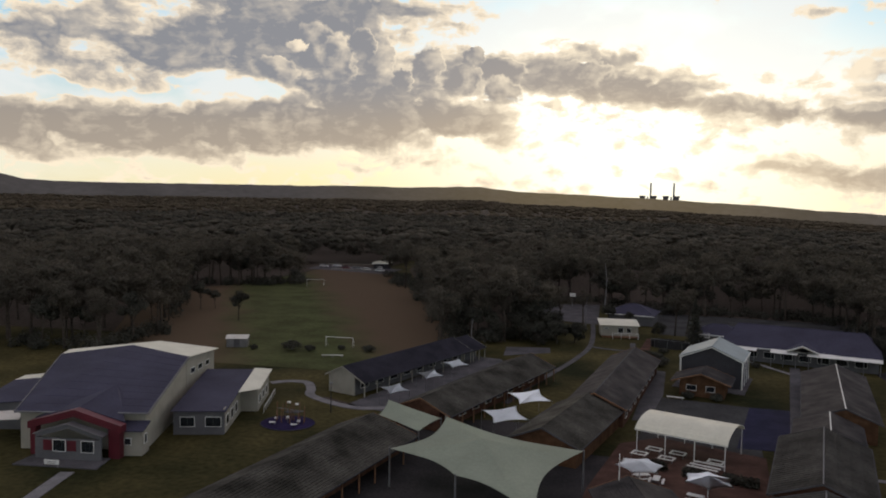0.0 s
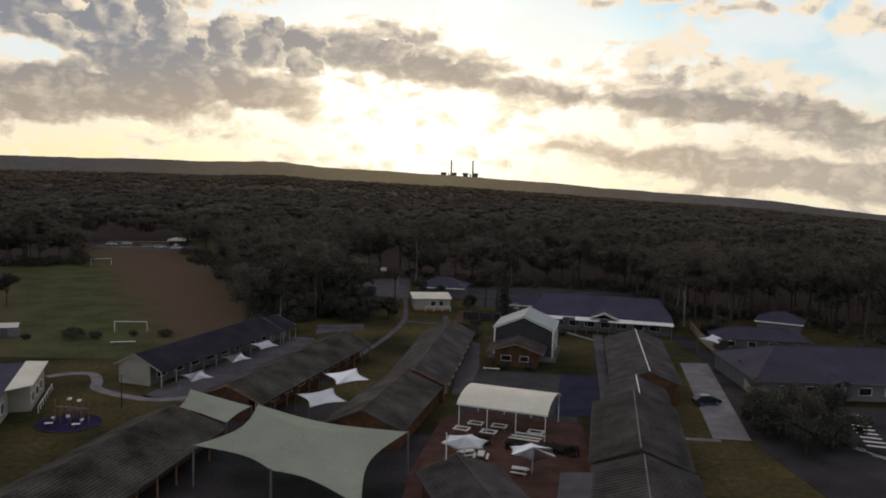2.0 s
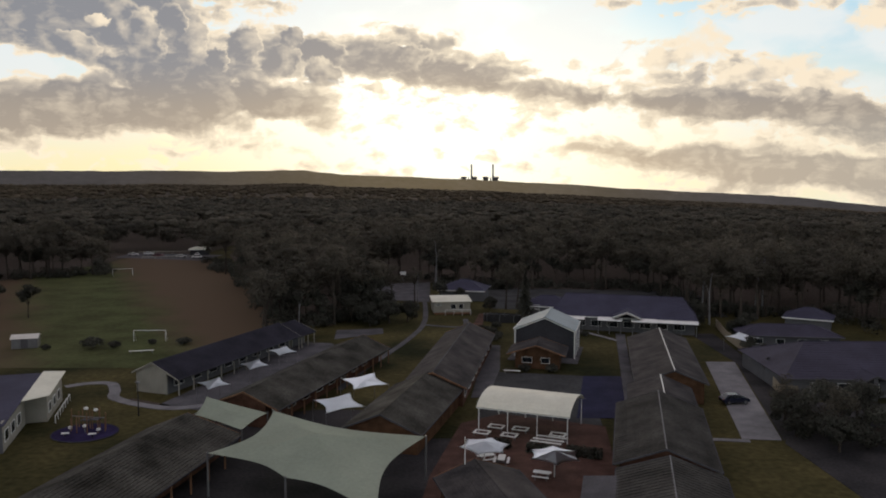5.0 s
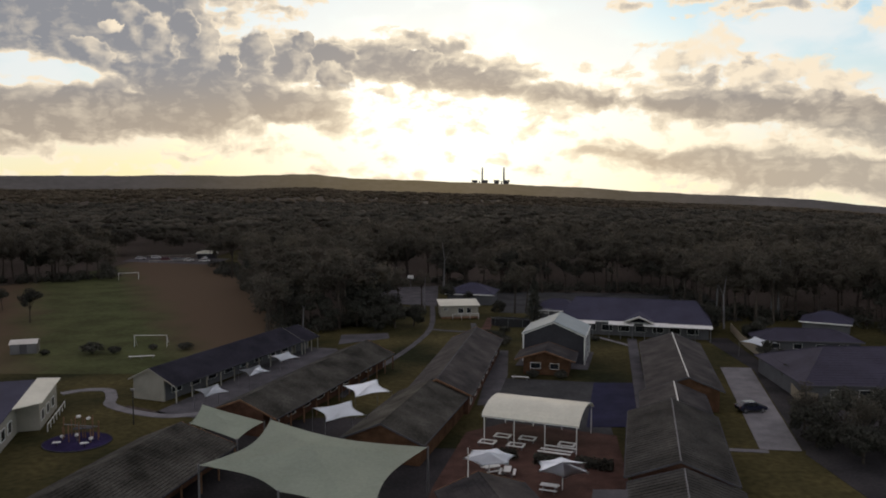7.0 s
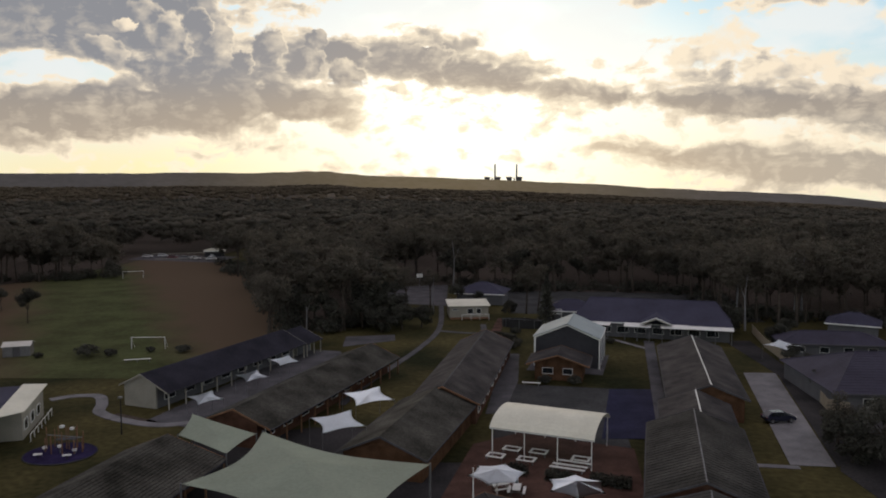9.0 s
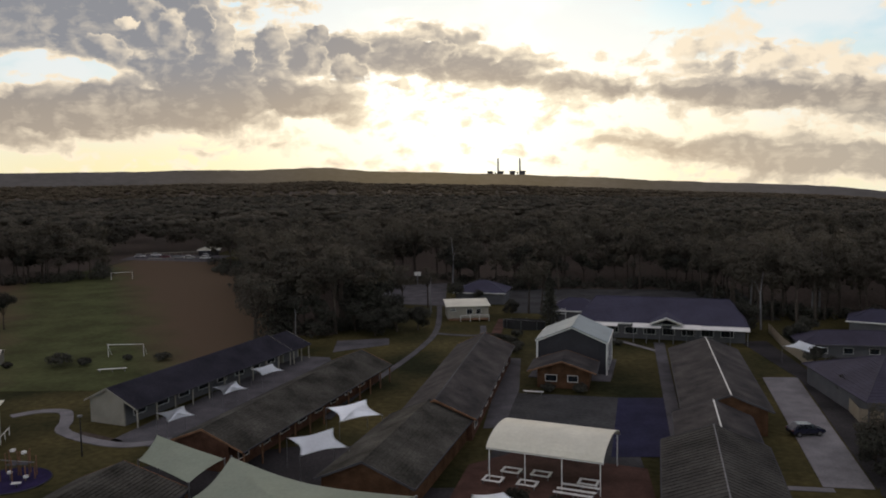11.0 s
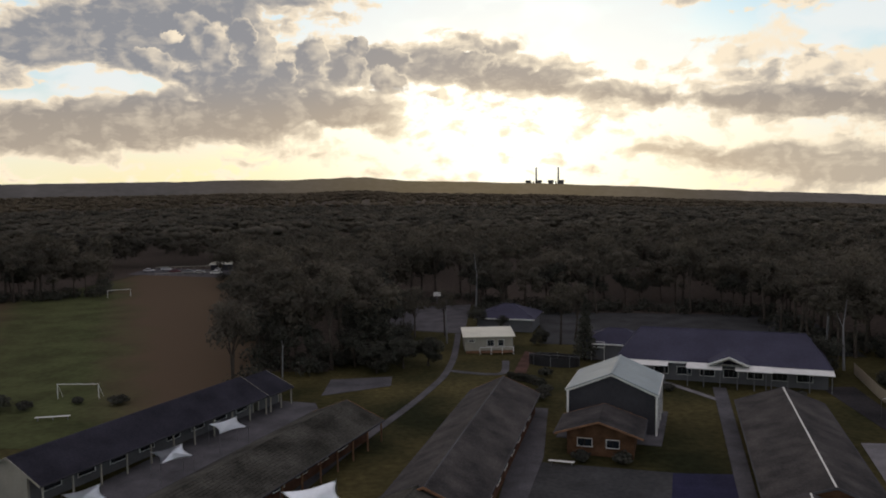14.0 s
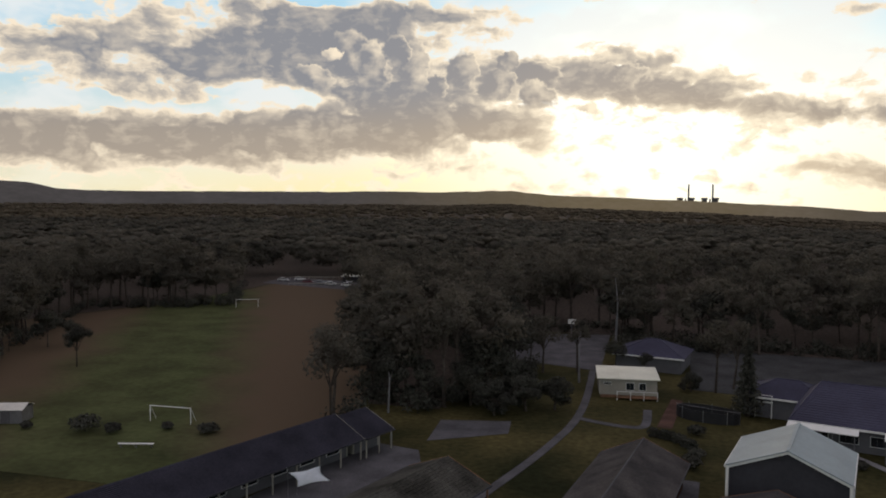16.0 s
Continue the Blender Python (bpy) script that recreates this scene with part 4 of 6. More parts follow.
for s in (-1, 1):
    part("roof_slope", slab(B(), [(0, -1.0, 4.7), (s * 2.9, -1.0, 3.5), (s * 2.9, 5.5, 3.5), (0, 5.5, 4.7)] if s > 0 else [(0, -1.0, 4.7), (0, 5.5, 4.7), (s * 2.9, 5.5, 3.5), (s * 2.9, -1.0, 3.5)], 0.1), M["steel_blue"], porch)
    part("barge_board", slab(B(), [(0, -1.08, 4.76), (s * 2.95, -1.08, 3.55), (s * 2.95, -1.0, 3.55), (0, -1.0, 4.76)], 0.25), M["white"], porch)
    part("awning", slab(B(), [(s * 0.9, -1.6, 2.9), (s * 6.0, -1.6, 2.9), (s * 6.0, 0.9, 3.2), (s * 0.9, 0.9, 3.2)], 0.12), M["white"], porch)
    for x in (1.2, 3.5, 5.8):
        part("post", box(B(), s * x - 0.07, s * x + 0.07, -1.4, -1.26, 0, 2.8), M["steel_grey"], porch)
part("gable_panel", slab(B(), [(-2.4, -0.9, 3.6), (0, -0.9, 4.55), (2.4, -0.9, 3.6), (2.4, -0.8, 3.6), (0, -0.8, 4.55), (-2.4, -0.8, 3.6)], 0.3), M["cream"], porch)
eaves = thing("verandah", 42.5, 168.4, 0, -16, "white verandah edge on posts along the office front", "verandah")
for x0, x1 in ((-15.5, -7.5), (6.0, 15.5)):
    part("verandah_roof", slab(B(), [(x0, -11.2, 2.75), (x1, -11.2, 2.75), (x1, -9.2, 2.95), (x0, -9.2, 2.95)], 0.1), M["white"], eaves)
    for i in range(4):
        x = x0 + 0.4 + i * (x1 - x0 - 0.8) / 3
        part("post", box(B(), x - 0.06, x + 0.06, -11.05, -10.93, 0, 2.65), M["steel_grey"], eaves)

# houses and hut
hipped("neighbour_house", 70.5, 119.2, 3, 36, 20, 2.8, 6.4, M["steel_plum"], M["grey_wall"], "wide house with a plum grey hipped roof", rows=16, hip=7, edge=M["slab"], category="house",
       wins=[(-13 + 4 * i, -9.42, 0.9, 2.0, 1.2, 0, 2) for i in range(7)])
gabled("house_porch", 64.3, 107.6, 3, 6, 2.4, 2.4, 2.7, 3.8, M["steel_plum"], M["grey_wall"], "small gabled entry porch of the plum roofed house", wl=0.3, wr=0.3, category="porch", verge=M["slab"])
hipped("neighbour_house", 69.5, 148.0, 8, 19, 9, 2.3, 3.9, M["steel_plum"], M["grey_wall"], "low grey house with dark hipped roof behind the fence", rows=12, edge=M["slab"], category="house", wins=[(-6 + 4 * i, -3.92, 0.7, 1.6, 1.0, 0, 2) for i in range(4)])
hipped("neighbour_house", 82, 164, 30, 10, 8, 2.7, 4.6, M["steel_blue"], M["grey_wall"], "grey roofed house among the trees", rows=10, category="house")
hipped("neighbour_house", 8.8, 207.5, 12, 13, 11, 2.8, 5.2, M["steel_blue"], M["grey_wall"], "blue roofed building half hidden by trees", rows=10, category="house")
hut = thing("portable_classroom", 4.8, 181.4, 0, 6, "cream portable classroom with pale roof and dark windows", "classroom")
part("body", box(B(), -4.4, 4.4, 0, 6.0, 0.5, 3.05), M["cream"], hut)
part("skirt", box(B(), -4.2, 4.2, 0.15, 5.85, 0, 0.5), M["timber"], hut)
part("roof_sheet", slab(B(), [(-4.8, -0.6, 3.2), (4.8, -0.6, 3.2), (4.8, 6.4, 3.75), (-4.8, 6.4, 3.75)], 0.14), M["steel_cream_and_sheen"], hut)
part("roof_rib", box(B(), -1.55, -1.45, -0.55, 6.3, 3.42, 3.5), M["steel_cream_and_sheen"], hut)
for x, w in ((0.3, 1.3), (2.2, 1.1)):
    window(hut, x, -0.03, 1.3, w, 1.2, 0, 2)
window(hut, -3.2, -0.03, 2.1, 1.2, 0.4, 0, 1)
part("deck", box(B(), -1.8, 4.4, -1.3, -0.02, 0.3, 0.42), M["timber"], hut)
part("rail", box(B(), -1.8, 4.4, -1.3, -1.24, 1.3, 1.38), M["white"], hut)
for x in (-1.75, 0.3, 2.3, 4.35):
    part("post", box(B(), x - 0.05, x + 0.05, -1.3, -1.2, 0, 1.3), M["white"], hut)

# ---- school hall with the red portico ----
big = thing("school_hall", -63.6, 76.2, 0, 13, "large fan shaped school hall, blue grey steel roof, cream walls", "hall")
FL_, FR_, BR_, TOP, BL_ = (-8.5, 0, 5.0), (8.5, 0, 5.0), (7.2, 20.6, 8.0), (-3.5, 26.0, 8.6), (-13.5, 23.0, 7.6)
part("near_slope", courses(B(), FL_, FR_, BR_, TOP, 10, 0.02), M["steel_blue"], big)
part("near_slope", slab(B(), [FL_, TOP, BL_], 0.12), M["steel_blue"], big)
# far slopes painted paler for the evening sky they would mirror
part("far_slope", slab(B(), [(-3.5, 26.02, 8.58), (7.2, 20.62, 7.98), (8.4, 32.5, 7.0), (-3.0, 37.0, 7.2)], 0.12), M["steel_cream_and_sheen"], big, "steel roof slope with the sky's sheen painted in as pale cream")
part("far_slope", slab(B(), [(-13.5, 23.02, 7.58), (-3.52, 26.02, 8.58), (-3.02, 37.0, 7.2), (-15.5, 30.0, 6.9)], 0.12), M["steel_cream_and_sheen"], big, "steel roof slope with the sky's sheen painted in as pale cream")


def upright(a, b, za, zb, t=0.25):
    """A wall from a to b (x, y), za high at a and zb at b, t thick towards the left of its way."""
    ax, ay, bx, by = *a, *b
    n = Vector((ay - by, bx - ax)).normalized() * t
    bm = B()
    lo = [(ax, ay), (bx, by), (bx + n.x, by + n.y), (ax + n.x, ay + n.y)]
    v = [bm.verts.new((x, y, 0)) for x, y in lo] + [bm.verts.new((x, y, z)) for (x, y), z in zip(lo, (za, zb, zb, za))]
    for f in ((3, 2, 1, 0), (4, 5, 6, 7), (0, 1, 5, 4), (1, 2, 6, 5), (2, 3, 7, 6), (3, 0, 4, 7)):
        bm.faces.new([v[i] for i in f])
    return bm


part("front_wall", upright((-8.0, 0.5), (8.0, 0.5), 4.9, 4.9), M["cream"], big)
part("side_wall", upright((8.02, 0.8), (6.8, 20.4), 4.95, 7.8), M["cream"], big)
part("side_wall", upright((6.8, 20.6), (7.8, 32.0), 7.8, 6.85), M["cream"], big)
part("side_wall", upright((-13.0, 22.6), (-8.0, 0.8), 7.4, 4.95), M["cream"], big)
part("rear_wall", upright((7.6, 32.3), (-3.0, 36.5), 6.8, 7.0), M["cream"], big)
part("rear_wall", upright((-3.2, 36.4), (-15.0, 29.8), 7.0, 6.7), M["cream"], big)
part("rear_wall", upright((-15.1, 29.4), (-13.3, 22.9), 6.7, 7.4), M["cream"], big)
for i in range(3):
    window(big, 7.02 + 0.26 * i, 23.0 + 3.0 * i, 4.9, 1.8, 0.9, 85, 2)
for (x0, y0, z0), (x1, y1, z1) in ((FR_, BR_), (BL_, FL_)):
    part("barge_flashing", slab(B(), [(x0, y0, z0 + 0.12), (x0 + 0.1, y0, z0 + 0.12), (x1 + 0.1, y1, z1 + 0.12), (x1, y1, z1 + 0.12)], 0.4), M["concrete"], big)
part("side_gutter", box(B(), -8.5, 8.5, -0.14, 0, 4.85, 5.02), M["steel_grey"], big)
part("lower_roof", slab(B(), [(4.2, -2.2, 3.3), (8.7, -2.2, 3.3), (8.7, 0.45, 3.9), (4.2, 0.45, 3.9)], 0.12), M["steel_blue"], big)
part("lower_wall", box(B(), 4.4, 8.4, -1.8, 0.45, 0, 3.2), M["cream"], big)
window(big, 6.6, -1.84, 1.4, 0.9, 0.9, 0, 1)
window(big, 8.44, -0.8, 1.4, 0.9, 1.2, 90, 1)
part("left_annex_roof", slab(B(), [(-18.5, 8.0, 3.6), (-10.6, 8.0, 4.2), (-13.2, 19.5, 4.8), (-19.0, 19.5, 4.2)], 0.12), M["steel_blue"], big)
# back slope takes the same painted-in sky sheen
part("left_annex_back", slab(B(), [(-19.0, 19.52, 4.2), (-13.25, 19.52, 4.8), (-14.0, 23.5, 4.6), (-19.2, 23.0, 4.1)], 0.12), M["steel_cream_and_sheen"], big, "steel roof slope with the sky's sheen painted in as pale cream")
part("left_annex", upright((-18.2, 8.4), (-10.8, 8.4), 3.5, 4.05), M["grey_wall"], big)
part("left_annex", upright((-18.6, 22.8), (-18.2, 8.7), 4.0, 3.5), M["cream"], big)
part("left_awning", slab(B(), [(-14.5, 2.6, 2.9), (-9.4, 2.6, 3.2), (-10.4, 7.0, 3.2), (-15.0, 7.0, 2.9)], 0.1), M["steel_pale"], big)
for y in (2.9, 6.7):
    part("awning_post", box(B(), -14.5, -14.4, y - 0.05, y + 0.05, 0, 2.8), M["steel_grey"], big)
portico = thing("portico", -62.8, 73.4, 0, 6, "red gabled entrance portico with a grey front wall", "portico")
for s in (-1, 1):
    part("red_fascia", slab(B(), [(0, 0.4, 6.0), (s * 6.2, 0.4, 4.2), (s * 6.2, 1.7, 4.2), (0, 1.7, 6.0)] if s > 0 else [(0, 0.4, 6.0), (0, 1.7, 6.0), (s * 6.2, 1.7, 4.2), (s * 6.2, 0.4, 4.2)], 0.9), M["red_paint"], portico, "dark red painted fascia")
    part("front_roof", slab(B(), [(0, -1.0, 4.6), (s * 4.6, -1.0, 3.2), (s * 4.6, 0.4, 3.2), (0, 0.4, 4.6)] if s > 0 else [(0, -1.0, 4.6), (0, 0.4, 4.6), (s * 4.6, 0.4, 3.2), (s * 4.6, -1.0, 3.2)], 0.1), M["steel_grey"], portico)
    part("ridge_roof", slab(B(), [(0, 1.7, 6.0), (s * 6.0, 1.7, 4.4), (s * 1.2, 9.5, 6.2), (0, 10.5, 6.9)] if s > 0 else [(0, 1.7, 6.0), (0, 10.5, 6.9), (s * 1.2, 9.5, 6.2), (s * 6.0, 1.7, 4.4)], 0.1), M["steel_blue"], portico)
part("front_wall", slab(B(), [(-4.3, -0.9, 3.2), (0, -0.9, 4.5), (4.3, -0.9, 3.2), (4.3, -0.6, 3.2), (0, -0.6, 4.5), (-4.3, -0.6, 3.2)], 0.5), M["grey_wall"], portico)
part("lower_wall", box(B(), -4.3, 4.3, -0.9, -0.6, 0, 2.72), M["grey_wall"], portico)
part("red_side", box(B(), 4.5, 5.9, 0.5, 1.6, 0, 3.6), M["red_paint"], portico, "dark red painted pier")
part("red_side", box(B(), -5.9, -5.2, 0.5, 1.6, 0, 3.6), M["red_paint"], portico, "dark red painted pier")
for x in (-2.7, 0.4):
    part("red_panel", box(B(), x - 0.5, x + 0.7, -0.96, -0.9, 1.2, 2.5), M["red_paint"], portico, "dark red wall panel")
for x in (-1.1, 2.6):
    window(portico, x, -0.95, 1.1, 1.7, 1.5, 0, 3)
part("terrace", slab(B(), [(-5.6, -3.4, 0.14), (5.2, -3.4, 0.14), (4.8, 0.4, 0.14), (-5.2, 0.4, 0.14)], 0.14), M["slab"], portico)
sign = thing("low_sign", -63.0, 70.0, 0, 5, "small white sign board at the entrance terrace", "sign")
part("board", box(B(), -0.95, 0.95, -0.05, 0.05, 0.35, 0.9), M["white"], sign)
for x in (-0.8, 0.8):
    part("leg", box(B(), x - 0.04, x + 0.04, -0.04, 0.04, 0, 0.35), M["steel_grey"], sign)
for i, w in enumerate((1.4, 1.1)):
    part("bar", box(B(), -w / 2, w / 2, -0.056, -0.05, 0.68 - 0.2 * i, 0.75 - 0.2 * i), M["steel_grey"], sign)
wing = thing("hall_wing", -52.2, 85.8, 0, 16, "lower wing of the hall with blue grey roof and windows", "hall wing")
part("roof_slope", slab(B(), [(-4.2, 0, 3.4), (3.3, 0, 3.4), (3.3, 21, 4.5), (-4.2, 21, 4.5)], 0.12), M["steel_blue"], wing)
# this slope's cream is sky sheen put into the colour
part("roof_slope", slab(B(), [(3.32, 8.5, 3.9), (6.0, 11.5, 3.7), (6.0, 23.0, 4.1), (3.32, 22.0, 4.5)], 0.12), M["steel_cream_and_sheen"], wing, "steel roof slope with the sky's sheen painted in as pale cream")
part("front_wall", box(B(), -3.9, 3.0, 0.4, 0.65, 0, 3.3), M["grey_wall"], wing)
part("side_wall", box(B(), 2.75, 3.0, 0.65, 11.8, 0, 3.5), M["cream"], wing)
part("side_wall", box(B(), 5.3, 5.55, 12, 22.4, 0, 3.6), M["cream"], wing)
part("end_wall", box(B(), 2.8, 5.3, 12, 12.25, 0, 3.6), M["cream"], wing)
part("rear_wall", box(B(), -3.9, 5.3, 20.6, 20.85, 0, 3.9), M["cream"], wing)
window(wing, -2.0, 0.36, 1.1, 2.0, 1.4, 0, 2)
window(wing, 1.5, 0.36, 1.1, 2.2, 1.4, 0, 2)
for i in range(3):
    window(wing, 3.04, 2.2 + 3.0 * i, 1.0, 1.8, 1.4, 90, 2)
for i in range(3):
    window(wing, 5.6, 13.5 + 3.0 * i, 1.0, 1.6, 1.3, 90, 2)
part("ramp_rail", box(B(), 6.6, 6.68, 11, 22, 0.9, 0.98), M["white"], wing)
for i in range(7):
    part("rail_post", box(B(), 6.6, 6.68, 11 + i * 1.8, 11.08 + i * 1.8, 0, 0.9), M["white"], wing)

# ---- sails ----


def mast(parent, x, y, z, r=0.09, material=None):
    part("mast", rod(B(), (x, y, 0), (x, y, z + 0.1), r, r * 0.8), material or M["white"], parent)


kc = [(-18.4, 88.5, 4.6), (-0.4, 79.0, 4.7), (-4.2, 60.5, 4.4), (-13.2, 68.4, 4.4), (-22.1, 74.5, 4.5)]
kite = thing("shade_sail", -12, 75, 0, 0, "large pale green shade sail over the school yard", "shade sail")
kl = [(a + 12, b - 75, c) for a, b, c in kc]
part("canopy", sail(kl, (0.3, 1.6, 5.9), sag=0.19, n=14, rings_n=10, droop=0.5), M["canvas_green"], kite)
for p in kl:
    mast(kite, p[0], p[1], p[2], 0.12, M["steel_grey"])
wsl = thing("shade_sail", -24, 92, 0, 0, "pale green shade sail beside the ribbed roof", "shade sail")
wc = [(-4.7, 4.6, 4.0), (4.6, -2.4, 4.0), (2.6, -6.6, 3.3), (-4.6, -0.5, 3.2)]
part("canopy", sail(wc, (-0.4, -1.0, 3.8), sag=0.06, n=10, droop=0.2), M["canvas_green"], wsl)
for p in wc:
    mast(wsl, p[0], p[1], p[2], 0.09, M["steel_grey"])


def small_sail(size, h, rise, group, label, tip=0.5):
    g = thing("shade_sail", 0, 0, 0, 0, label, "shade sail", group)
    c = [(-size * 1.25, 0.1, h + rise), (0.1, -size * 1.1, h - tip * 0.4), (size * 1.25, -0.1, h + rise), (-0.1, size * 1.1, h + tip)]
    part("canopy", sail(c, (0, 0, h + 0.3), sag=0.27, n=10, rings_n=6, droop=0.0), M["canvas_white"], g)
    for p in c:
        mast(g, p[0], p[1], p[2], 0.03, M["steel_grey"])
    return g


a = small_sail(2.1, 2.6, 0.1, "small white sails", "small white four pointed shade sail over seating", 0.5)
a.matrix_basis = pose(-31.0, 107.9, 0, 0, 0, -8)
for x, y in ((-27.9, 119.4), (-25.3, 129.2)):
    copy_thing(a, pose(x, y, 0, 0, 0, -8))
a = small_sail(3.1, 3.2, 0.1, "white yard sails", "white four pointed shade sail between the blocks", 0.6)
a.matrix_basis = pose(-11.7, 96.0, 0, 0, 0, -22)
copy_thing(a, pose(-9.4, 106.7, 0, 0, 0, -22))
a = small_sail(2.6, 2.6, 0.06, "fence sail", "white shade sail beside the cream fence")
a.matrix_basis = pose(58.4, 141.5, 0, 0, 0, -10)


def umbrella():
    g = thing("umbrella", 0, 0, 0, 0, "white six pointed umbrella over a picnic table", "umbrella", "courtyard umbrellas")
    c = [(2.95 * math.cos(i * math.pi / 3), 2.95 * math.sin(i * math.pi / 3), 2.4) for i in range(6)]
    part("canopy", sail(c, (0, 0, 2.95), sag=0.14, n=6, rings_n=5, droop=0.02), M["canvas_white"], g)
    part("pole", rod(B(), (0, 0, 0), (0, 0, 2.72), 0.06), M["white"], g)
    for p in c:
        part("arm", rod(B(), (0, 0, 2.55), (p[0] * 0.95, p[1] * 0.95, 2.33), 0.025, n=5), M["white"], g)
    return g


def picnic_table():
    g = thing("picnic_table", 0, 0, 0, 0, "pale picnic table with two fixed benches", "table", "picnic tables")
    part("tabletop", box(B(), -0.9, 0.9, -0.4, 0.4, 0.70, 0.75), M["white"], g)
    for s in (-1, 1):
        part("bench", box(B(), -0.9, 0.9, s * 0.75 - 0.14, s * 0.75 + 0.14, 0.42, 0.46), M["white"], g)
    for x in (-0.6, 0.6):
        part("leg", slab(B(), [(x - 0.04, -0.85, 0.42), (x + 0.04, -0.85, 0.42), (x + 0.04, 0.85, 0.42), (x - 0.04, 0.85, 0.42)], 0.06), M["steel_grey"], g)
        for s in (-1, 1):
            part("strut", rod(B(), (x, s * 0.6, 0), (x, s * 0.25, 0.7), 0.035, n=6), M["steel_grey"], g)
    return g


a = umbrella()
a.matrix_basis = pose(6.0, 82.4, 0.07, 0, 0, 10)
copy_thing(a, pose(13.3, 79.5, 0.07, 0, 0, 25))
a = picnic_table()
a.matrix_basis = pose(6.4, 84.2, 0.07, 0, 0, 20)
for x, y, r in ((8.0, 83.4, 80), (11.9, 79.0, -20)):
    copy_thing(a, pose(x, y, 0.07, 0, 0, r))

# ---- playing field ----
sheet("ground_field", [(-40, 128), (-32, 158), (-43, 206), (-71, 268), (-88, 306), (-100, 330), (-125, 320), (-128, 262), (-146, 215), (-112, 150), (-92, 128)], 0.04, M["field"], "playing field with green strip and dry brown edges", "field")
sheet("pavement_court_far", [(-19.5, 152), (-10, 157.8), (-10.6, 163.5), (-20.2, 161.5)], 0.05, M["slab"], "small grey concrete court by the trees", "court")
sheet("pavement_court_back", [(-20, 203), (-12.4, 204), (-0.6, 200), (-0.6, 240), (-20, 236)], 0.05, M["slab"], "grey basketball court among trees", "court")
sheet("pavement_back", [(15, 190), (70, 178), (76, 221), (16, 228)], 0.03, M["court_grey"], "grey paved area behind the office building", "yard")
sheet("pavement_walk", [(5.9, 110), (8.4, 110), (10.2, 119.8), (11.6, 127), (13.3, 146), (10.6, 146.5)], 0.06, M["slab"], "grey concrete walk between blocks", "path")
sheet("pavement_walk_east", [(26.9, 103), (28.6, 103), (40.2, 157), (38.4, 157.6)], 0.09, M["slab"], "straight grey concrete walk beside the brick block", "path")
sheet("pavement_verandah", [(-38.5, 106.0), (-29.5, 103.2), (-16.5, 140), (-19.4, 148), (-26.0, 149.5)], 0.05, M["slab"], "grey concrete strip along the classroom verandah", "path")
ribbon("pavement_path_loop", [(27.6, 161.5), (31.7, 160.4), (34.9, 155.1), (37.7, 150)], 1.0, 0.07, M["concrete"], "thin pale path across the lawn", "path")
ribbon("pavement_path_front", [(-57.0, 56), (-58.6, 62), (-60.0, 69.0)], 1.7, 0.06, M["concrete"], "pale concrete path to the entrance", "path")
ribbon("pavement_path_hut", [(-1.8, 168), (1.4, 166.4), (5, 165.4), (7.4, 166.6), (7.8, 175)], 1.2, 0.065, M["slab"], "grey path to the portable classroom", "path")
sheet("pavement_brick_walk", [(9.0, 166.4), (11.0, 166.0), (13.0, 182.0), (11.4, 182.8)], 0.055, M["pavers"], "narrow red brick walk beside the portable classroom", "path")
sheet("pavement_block", [(33.6, 91.2), (39.0, 90.4), (39.2, 91.4), (33.8, 92.2)], 0.07, M["concrete"], "short pale concrete crossing to the driveway", "path")
sheet("ground_garden", [(-44, 107), (-39, 105.4), (-36, 104.9), (-37, 106.4), (-43.5, 109.8)], 0.05, M["soil"], "dark mulched garden bed below the end wall", "garden bed")

sheet("ground_forest_floor", [(14, 213), (62, 207), (92, 177), (210, 177), (300, 420), (-95, 420), (-88, 332), (-74, 290), (-45, 200), (-33, 167), (-22, 167), (-21, 240), (14, 240)], 0.02, M["soil"], "dark leaf litter under the woods", "forest floor")
sheet("ground_forest_floor_west", [(-129, 262), (-147, 215), (-113, 152), (-330, 140), (-330, 420), (-100, 420), (-100, 333), (-126, 322)], 0.02, M["soil"], "dark leaf litter under the western woods", "forest floor")


# line marks of the car park
zebra = thing("road_crossing", 60.9, 96.6, 0.045, -18, "white zebra crossing bars on asphalt", "road marking", kind="structure")
for i in range(9):
    part("bar", box(B(), -1.3, 1.3, -7.6 + i * 1.75, -7.1 + i * 1.75, 0, 0.012), M["white"], zebra)
bays = thing("road_bays", 52, 84, 0.045, 0, "white bay lines on the asphalt car park", "road marking", kind="structure")
for i in range(7):
    ob = part("bay_line", box(B(), -0.06, 0.06, -2.4, 2.4, 0, 0.012), M["white"], bays)
    ob.matrix_basis = pose(-3 + i * 2.6, -13 + 0.8 * i, 0, 0, 0, 70)
for i in range(5):
    ob = part("bay_line", box(B(), -0.06, 0.06, -2.2, 2.2, 0, 0.012), M["white"], bays)
    ob.matrix_basis = pose(3.0 + i * 1.1, 6 - i * 2.6, 0, 0, 0, 35)

# ---- fence ----
fence = thing("boundary_fence", 0, 0, 0, 0, "cream steel panel fence beside the lane", "fence")
FL = [(62.5, 166), (59.6, 152), (58.6, 143), (57.2, 136), (54.8, 124), (51.9, 111.5), (54.0, 109.8)]
